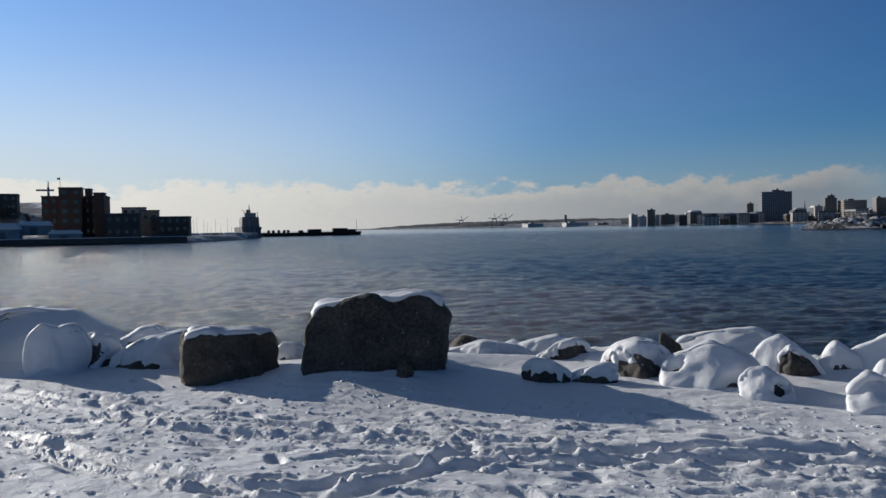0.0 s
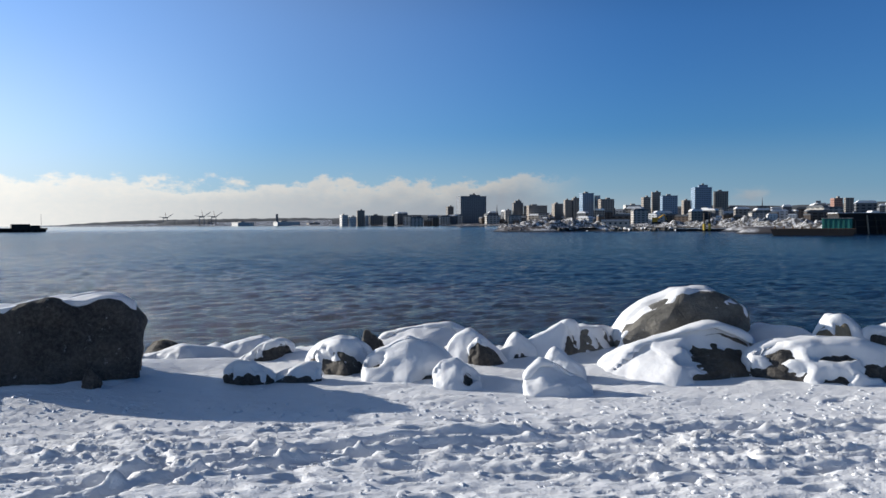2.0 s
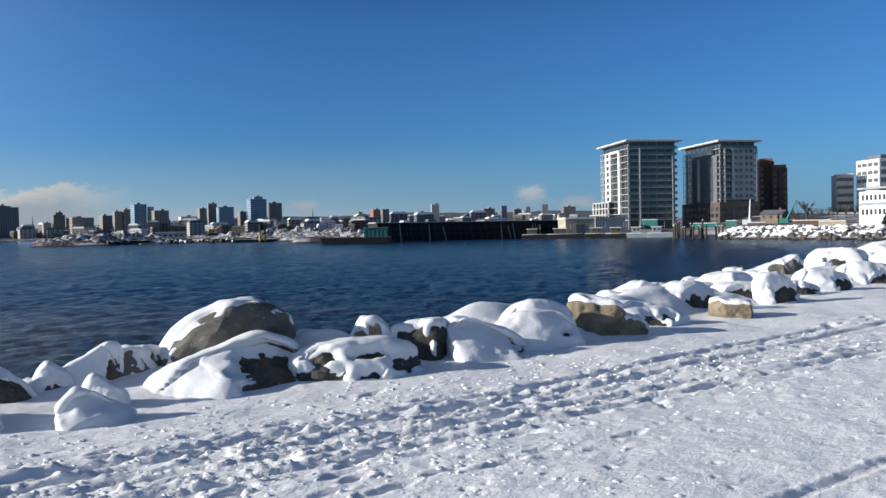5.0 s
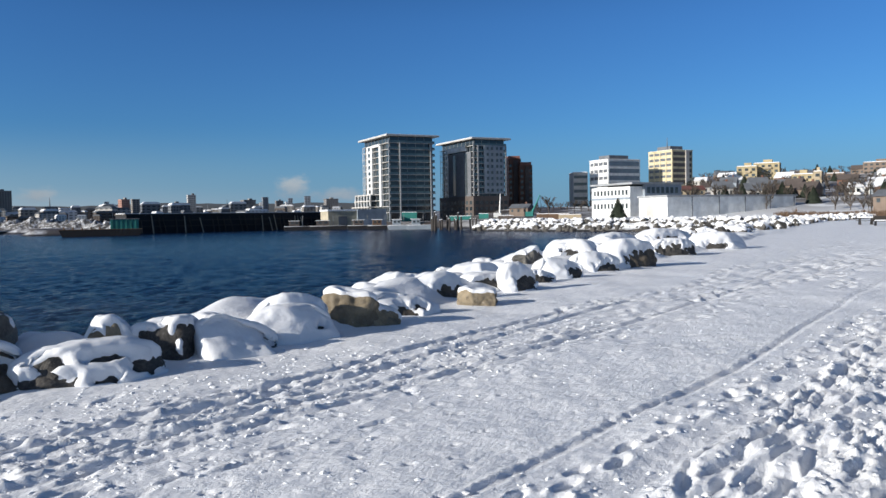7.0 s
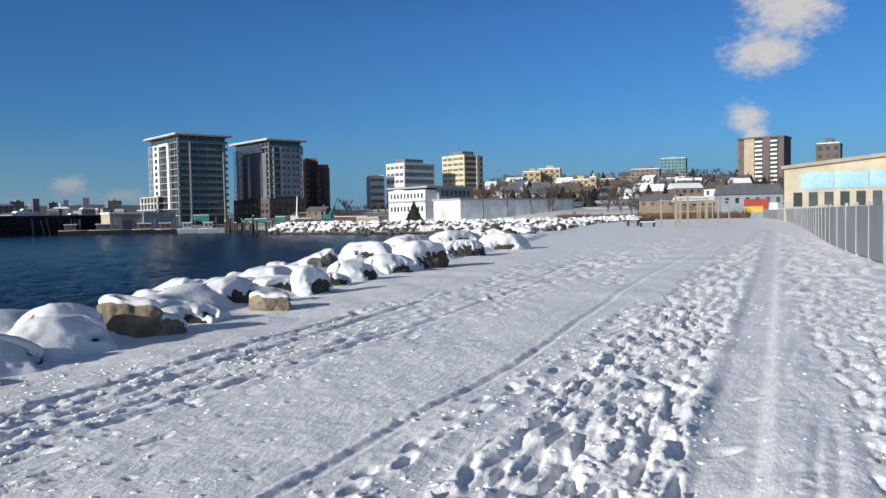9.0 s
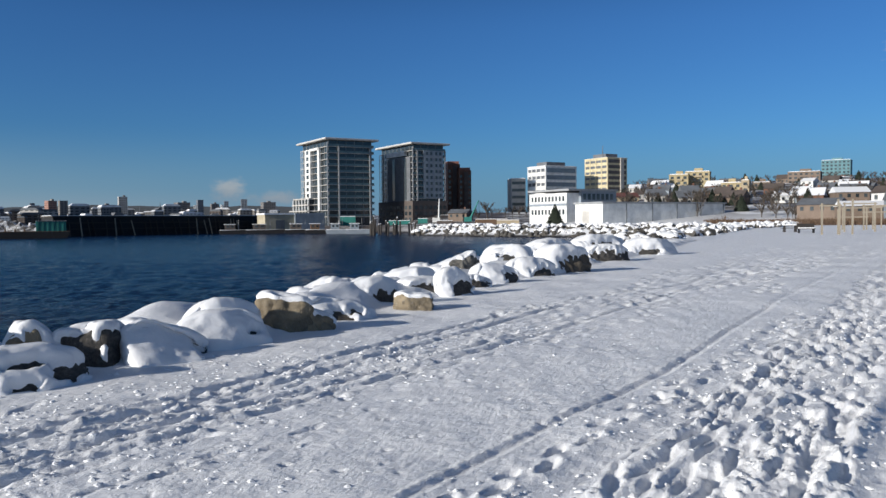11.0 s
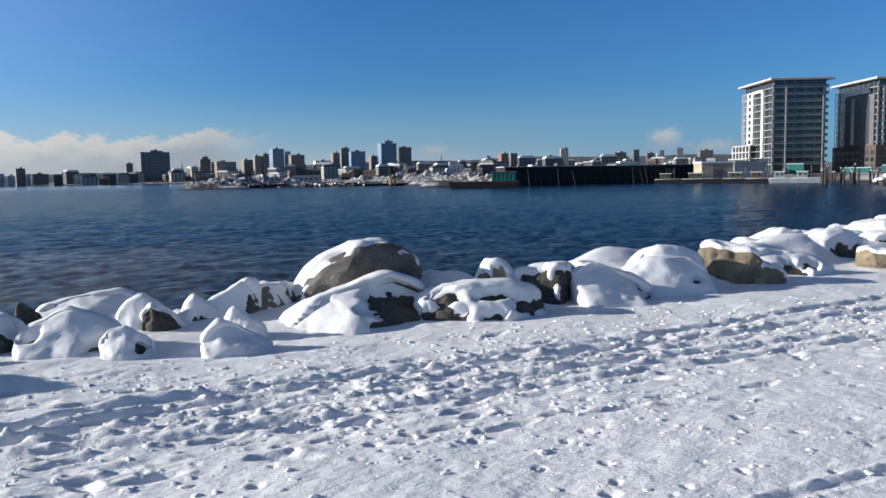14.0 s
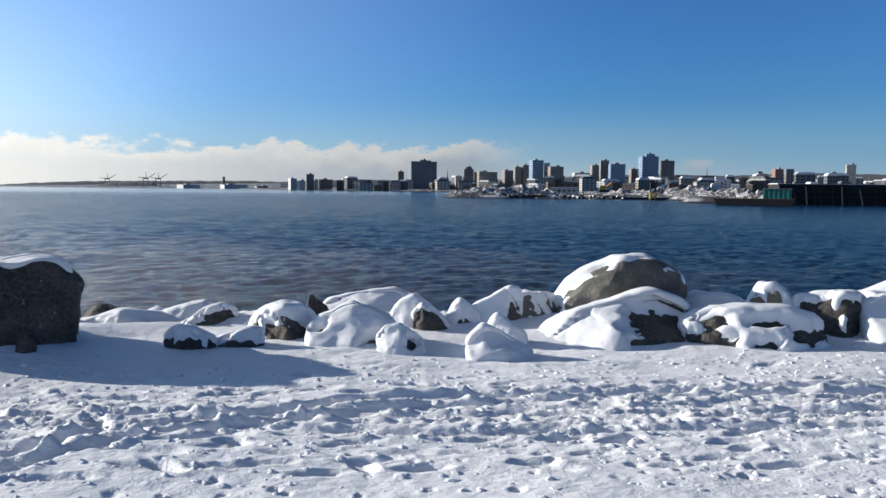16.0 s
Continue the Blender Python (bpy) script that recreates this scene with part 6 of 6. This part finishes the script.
def headland(name, az0, az1, d, heights, label):
    """A wooded shore: a ridge whose height follows the given steps."""
    g = Geo()
    n = 90
    for i in range(n + 1):
        t = i / n
        a = radians(az0 + (az1 - az0) * t)
        h = float(np.interp(t, np.linspace(0, 1, len(heights)), heights)) + 2.2 * noise.noise((i * 0.37, d * 0.01, 0)) + 1.4 * noise.noise((i * 1.3, d * 0.02, 0))
        for r, z in ((d - 60, -4.0), (d, max(-2, h * 0.7)), (d + 80, h), (d + 500, -6)):
            g.v.append((-math.sin(a) * r, math.cos(a) * r, z))
    g.f = [(i * 4 + j, i * 4 + j + 1, i * 4 + j + 5, i * 4 + j + 4) for i in range(n) for j in range(3)]
    return tagged(part(name, g, BRUSH_FAR, smooth=True), label, "headland", kind="structure")


BRUSH_FAR = surface("far_woods", lambda n, co: {"Base Color": n.mix(n.noise(world_place(n), 0.02, 5.0, 0.7), (0.045, 0.055, 0.062, 1), (0.10, 0.105, 0.11, 1)), "Roughness": 0.95})
headland("backdrop_headland", 26.2, 6.0, 3600, (-3, 14, 24, 28, 30, 33, 28), "low wooded headland across the harbour mouth")
headland("backdrop_island", 19.5, 14.4, 2900, (-3, 16, 20, 17, -3), "dark low wooded island in the harbour")
headland("backdrop_hill", 7.0, -46.0, 2300, (20, 30, 26, 34, 44, 52, 48, 56, 50, 52, 46), "wooded hill behind the town")

# ---------------------------------------------------------------- quay, pier and ship to the south
q = thing("quay_wall", pose(-182, 235, 0, 0, 0, 38), "dark stone quay wall with snow on top", "quay", kind="structure")
part("wall", Geo().box(-66, 0, 0, 4, -3.8, 0.1), plain("brickdark"), q)
part("wall_snow", Geo().box(-66, 0, 0.4, 4.2, 0.1, 0.3), DRIFT, q)


def pier():
    a, b = Vector((-290, 432, 0)), Vector((-229, 477, 0))
    ln = (b - a).length
    ob = thing("pier", pose(a.x, a.y, 0, 0, 0, math.degrees(math.atan2(b.y - a.y, b.x - a.x))), "long low dark pier with sheds and bollards", "pier")
    part("deck", Geo().box(-6, ln, 0, 10, -0.9, 0.2), plain("timber"), ob)
    for i in range(24):
        part("timber_post", Geo().tube((-5 + i * ln / 23, 0.2, -4), (-5 + i * ln / 23, 0.2, -0.9), 0.4, 0.4), plain("timber"), ob)
    # black block added below the deck as its shade, no real beam
    part("shadow_beam", Geo().box(-6, ln, 4, 9, -3.4, -0.9), plain("black"), ob)
    for x in (15, 18, 21.5, 25, 27.5):
        part("bollard", Geo().tube((x, 1.5, 0.2), (x, 1.5, 1.9), 0.8, 1.0), plain("timber"), ob)
    for x, w, h in ((36, 3, 1.4), (45, 9, 2.0), (62, 10, 2.4), (70, 5, 1.6)):
        part("pier_shed", Geo().box(x - w / 2, x + w / 2, 3, 7, 0.2, 0.2 + h), plain("timber"), ob)
    part("lamp_post", Geo().tube((ln - 3, 2, 0.2), (ln - 3, 2, 8.5), 0.14, 0.08), plain("steel"), ob)


pier()
ship = thing("ship", polar(33.4, 520, WATER_Z, 8), "grey harbour ship seen end-on, mast and derricks", "ship")
part("hull", Geo().prism([(-5.0, -1), (5.0, -1), (6.4, 6.5), (-6.4, 6.5)], 0, 40), plain("slate"), ship)
part("bridge", Geo().box(-5.6, 5.6, 4, 16, 6.5, 13.0, taper=0.94), plain("greybrown"), ship)
part("wheelhouse", Geo().box(-3.6, 3.6, 5, 12, 13.0, 15.6), plain("concrete"), ship)
panes(ship, [(-2.4 + i * 1.6, 5.0, 14.6) for i in range(4)], 1.0, 0.9, "x")
part("funnel", Geo().box(-1.6, 1.6, 13, 17, 13.0, 18.0, taper=0.8), plain("brickdark"), ship)
part("mast", Geo().tube((0, 8, 15.6), (-0.4, 8, 21.5), 0.5, 0.15), plain("steel"), ship)
part("derrick", Geo().tube((-1.5, 5, 13.0), (-5.0, 5, 17.6), 0.35, 0.2), plain("steel"), ship)
part("derrick", Geo().tube((4.6, 5, 12.0), (4.6, 5, 16.2), 0.25, 0.15), plain("steel"), ship)
rnd = random.Random(17)
for i in range(16):                                    # moored craft with bare masts behind the quay
    az, d = 38 - i * 0.32 + rnd.uniform(-0.1, 0.1), rnd.uniform(380, 470)
    ob = thing("moored_yacht", polar(az, d, -1.6), "laid-up boat with a bare mast by the quay", "boat", "laid-up boats")
    part("hull", Geo().prism([(-3.2, -0.5), (3.2, -0.5), (4.2, 1.4), (-4.0, 1.4)], 0, 2.6), plain(rnd.choice(("steel", "white", "slate", "brickdark"))), ob)
    part("cabin", Geo().box(-1.8, 1.4, 0.4, 2.2, 1.4, 2.6, taper=0.85), plain(rnd.choice(("white", "concrete", "redbrick"))), ob)
    part("mast", Geo().tube((0, 1.3, 1.4), (0, 1.3, rnd.uniform(5, 11)), 0.09, 0.05), plain("steel"), ob)
tc = thing("tower_crane", polar(46.3, 400, 8), "slim tower crane above the trees", "crane")
part("mast", Geo().box(-0.5, 0.5, -0.5, 0.5, -8, 15), plain("steel"), tc)
part("jib", Geo().box(-5, 2.4, -0.4, 0.4, 13.4, 14.2), plain("steel"), tc)
part("apex", Geo().tube((0, 0, 14), (0, 0, 18), 0.4, 0.15, 4), plain("steel"), tc)
fl = thing("flag_pole", polar(45.6, 345, 16), "flag pole on the brick building", "pole")
part("pole", Geo().tube((0, 0, 0), (0, 0, 8.2), 0.12, 0.06), plain("steel"), fl)
part("flag", Geo().box(-1.0, 0, -0.02, 0.02, 7.2, 8.0), plain("redbrick"), fl)


# ---------------------------------------------------------------- trees and scrub
def bare_tree_mesh(seed, h):
    rnd = random.Random(seed)
    limbs, twigs = Geo(), Geo()

    def grow(p, d, ln, r, level):
        q = p + d * ln
        (limbs if level < 2 else twigs).tube(p, q, r * (1 + 0.3 * level), r * (0.65 + 0.3 * level), 5 if level < 2 else 3)
        if level == 4:
            return
        for _ in range(3 if level else 5):
            nd = (d + Vector((rnd.uniform(-1, 1), rnd.uniform(-1, 1), rnd.uniform(-0.25, 0.7))) * 0.75).normalized()
            grow(p + d * ln * rnd.uniform(0.5, 1.0), nd, ln * rnd.uniform(0.55, 0.8), r * 0.55, level + 1)
    grow(Vector((0, 0, -0.5)), Vector((0.03, 0.02, 1)), h * 0.36, h * 0.028, 0)
    return mesh_of("trunk", limbs, BARK), mesh_of("crown", twigs, BARK)


def conifer_mesh(seed, h, r):
    rnd = random.Random(seed)
    g = Geo()
    for _ in range(700):
        t = rnd.random() ** 0.8
        a, rr = rnd.uniform(0, 6.28), r * (1 - t) * rnd.uniform(0.75, 1.1) + 0.15
        p = Vector((math.cos(a) * rr * 0.3, math.sin(a) * rr * 0.3, h * (0.06 + 0.9 * t)))
        q = Vector((math.cos(a) * rr, math.sin(a) * rr, p.z - rr * rnd.uniform(0.05, 0.4)))
        side = Vector((-math.sin(a), math.cos(a), 0)) * rr * 0.28
        i = len(g.v)
        g.v += [tuple(p), tuple(q + side), tuple(q * 1.04 + Vector((0, 0, -0.1))), tuple(q - side), tuple((p + q) / 2 + Vector((0, 0, 0.2 * rr)))]
        g.f += [(i, i + 1, i + 4), (i + 1, i + 2, i + 4), (i + 2, i + 3, i + 4), (i + 3, i, i + 4)]
    return mesh_of("trunk", Geo().tube((0, 0, -0.5), (0, 0, h * 0.95), r * 0.09, 0.03), BARK), mesh_of("crown", g, NEEDLE)


BARE = [bare_tree_mesh(50 + k, 8.0) for k in range(3)]
FIRS = [conifer_mesh(60 + k, 7.0, 3.0) for k in range(2)]


def tree(kind, az, d, z, s, words):
    ob = thing("tree", polar(az, d, z, (az * 53) % 360), words, "tree", "bare trees" if kind is BARE else "conifers")
    ob.scale = (s, s, s)
    t, c = kind[int(abs(az) * 10) % len(kind)]
    part("trunk", t, None, ob)
    part("crown", c, None, ob)


def hill_z(az, d):
    if az > -50:
        return 4.0 if az > 30 else 2.0
    k = min(1, max(0, (-az - 60) / 8))
    return max(float(np.interp(d, (0, 195, 225, 260, 300, 450, 600, 760, 1100), (0, 0, -0.2, 3.2, 7.0, 14.5, 26, 35, 42))) * k,
               float(np.interp(d, (0, 300, 330, 420, 700), (0, 0, 1.5, 6, 9))) * (1 if az > -64 else 0))


tree(FIRS, -62.19, 236, 0, 0.95, "dark conifer beside the white warehouse")
tree(BARE, -57.3, 345, 1.5, 1.5, "large bare winter tree behind the building site")
tree(BARE, -56.6, 350, 1.5, 0.9, "bare winter tree behind the building site")
rnd = random.Random(44)
for i in range(300):
    az = -65 - rnd.random() * 27
    d = rnd.uniform(265, 700)
    if rnd.random() < 0.85:
        tree(BARE, az, d, hill_z(az, d) - 0.3, rnd.uniform(0.6, 1.15), "bare brown winter tree on the hillside")
    else:
        tree(FIRS, az, d, hill_z(az, d) - 0.3, rnd.uniform(0.7, 1.2), "dark conifer on the snowy hillside")
for i in range(12):
    az = -70.5 - i * 0.34 + rnd.uniform(-0.1, 0.1)
    tree(FIRS, az, 300 + rnd.uniform(-12, 12), hill_z(az, 300) - 0.6, rnd.uniform(0.55, 0.85), "dark conifer behind the storage shed")
for i in range(60):
    az = -66 - rnd.random() * 25
    d = rnd.uniform(232, 300)
    tree(BARE, az, d, hill_z(az, d) - 0.3, rnd.uniform(0.45, 0.85), "bare brown winter tree among the houses")
for i in range(9):
    az = -57.6 - i * 0.5
    tree(BARE, az, rnd.uniform(340, 400), hill_z(az, 370) - 0.3, rnd.uniform(0.7, 1.0), "bare brown winter tree by the offices")
for i in range(10):
    az = 46.0 + rnd.random() * 5
    tree(BARE, az, rnd.uniform(350, 420), rnd.uniform(4, 9), rnd.uniform(0.9, 1.4), "bare tree on the dark slope by the quay")

scrub = Geo()
rnd = random.Random(9)
for i in range(7500):
    az, d = -72.5 - rnd.random() * 13.0, rnd.uniform(185, 225)
    x, y = -math.sin(radians(az)) * d, math.cos(radians(az)) * d
    h = rnd.uniform(0.8, 2.4) * (0.6 + 0.8 * noise.noise((az * 2, d * 0.05, 0)) ** 2)
    scrub.tube((x, y, -0.2), (x + rnd.uniform(-0.7, 0.7), y + rnd.uniform(-0.7, 0.7), h), 0.07, 0.02, 3)
tagged(part("scrub", scrub, BRUSH), "rust-brown leafless scrub beyond the shore", "scrub", kind="stuff")


# ---------------------------------------------------------------- end of the field: frames, bench, fence, buildings
def timber_frame(az, d, w, h, bars):
    ob = thing("climbing_frame", polar(az, d, 0, 20), "weathered timber post frame standing in the snow", "frame", "timber frames on the field")
    for x in (-w / 2, w / 2):
        part("post", Geo().box(x - 0.075, x + 0.075, -0.075, 0.075, -0.3, h), plain("paletimber"), ob)
    for z in bars:
        part("bar", Geo().box(-w / 2 - 0.2, w / 2 + 0.2, -0.07, 0.07, z, z + 0.14), plain("paletimber"), ob)


for az, d, w, h, bars in ((-80.35, 84, 1.6, 3.0, (2.7,)), (-81.2, 85, 1.3, 3.4, ()), (-82.0, 100, 3.2, 3.3, (3.1,)), (-82.9, 112, 2.8, 3.2, (3.0, 2.2)), (-83.5, 120, 3.4, 3.2, (3.0,)), (-81.7, 118, 3.0, 3.0, (2.8, 1.6)), (-82.4, 135, 4.0, 3.2, (3.0,))):
    timber_frame(az, d, w, h, bars)
bench = thing("bench", polar(-78.9, 93, 0, 18), "dark park bench facing the harbour", "bench")
part("seat", Geo().box(-0.9, 0.9, -0.25, 0.25, 0.42, 0.5), plain("timber"), bench)
part("backrest", Geo().box(-0.9, 0.9, 0.25, 0.32, 0.55, 1.0), plain("timber"), bench)
for x in (-0.75, 0.75):
    part("leg", Geo().box(x - 0.05, x + 0.05, -0.22, 0.28, -0.1, 0.42), plain("black"), bench)
part("seat_snow", Geo().box(-0.85, 0.85, -0.22, 0.2, 0.5, 0.6, taper=0.9), DRIFT, bench)
tbl = thing("picnic_table", polar(-77.9, 100, 0, 10), "dark picnic table with snow on its top", "table")
part("tabletop", Geo().box(-0.9, 0.9, -0.4, 0.4, 0.7, 0.78), plain("timber"), tbl)
part("top_snow", Geo().box(-0.85, 0.85, -0.36, 0.36, 0.78, 0.9, taper=0.9), DRIFT, tbl)
for y in (-0.75, 0.75):
    part("bench_board", Geo().box(-0.9, 0.9, y - 0.13, y + 0.13, 0.42, 0.47), plain("timber"), tbl)
for x in (-0.6, 0.6):
    part("trestle", Geo().box(x - 0.05, x + 0.05, -0.8, 0.8, -0.1, 0.7, taper=0.6), plain("timber"), tbl)

fence = thing("fence", pose(0, 0, 0), "long grey mesh fence along the snowy path", "fence")
run = [(26, -1.7), (40, -0.4), (65, 0.9), (100, 3.0), (150, 7.0), (190, 12.0)]
for (ax, ay), (bx, by) in zip(run, run[1:]):
    a = math.atan2(by - ay, bx - ax)
    ln = math.hypot(bx - ax, by - ay)
    k = max(1, round(ln / 3.0))
    for i in range(k):
        m = pose(ax + (bx - ax) * i / k, ay + (by - ay) * i / k, 0, 0, 0, math.degrees(a))
        part("panel", Geo().box(0.06, ln / k - 0.06, -0.02, 0.02, 0.05, 1.72, m), plain("fencegrey", 0.6), fence)
        part("post", Geo().box(-0.05, 0.05, -0.05, 0.05, -0.2, 1.85, m), plain("steel", 0.5), fence)

hall = thing("harbour_hall", polar(-90.0, 118, 0), "yellow hall with pale blue upper panels and a sloped roof", "building")
part("wall", Geo().prism([(-4.7, -0.3), (18, -0.3), (18, 9.4), (-4.7, 7.2)], 0, 30), plain("beige"), hall)
part("roof", Geo().prism([(-5.1, 7.15), (18.4, 9.4), (18.4, 9.9), (-5.1, 7.6)], -0.5, 30.5), plain("paletimber"), hall)
for k in range(5):
    x = -2.6 + k * 4.1
    part("blue_panel", Geo().box(x, x + 3.95, -0.1, 0.0, 4.4, 6.6), plain("skyblue"), hall, "pale blue wall panel")
panes(hall, [(-3.0 + i * 1.9, 0.0, 3.0) for i in range(11)], 1.1, 1.9, "x")
part("sill_band", Geo().box(-4.6, 18, -0.12, 0.0, 1.6, 1.9), plain("paletimber"), hall)
shop = thing("painted_truck", polar(-86.1, 200, 0.2, 0), "red and yellow painted truck trailer", "truck")
part("box", Geo().box(-3.2, 2.2, 0, 2.4, 1.0, 4.1), plain("red"), shop)
part("stripe", Geo().box(-3.22, 1.0, -0.02, 0.0, 1.0, 2.4), plain("yellowpaint"), shop, "yellow lower stripe")
part("cab", Geo().box(2.3, 4.2, 0.1, 2.3, 0.8, 3.2, taper=0.9), plain("white"), shop)
for x in (-2.2, 3.2):
    part("wheel", Geo().tube((x, -0.05, 0.5), (x, 0.3, 0.5), 0.5, 0.5, 12), plain("black"), shop)
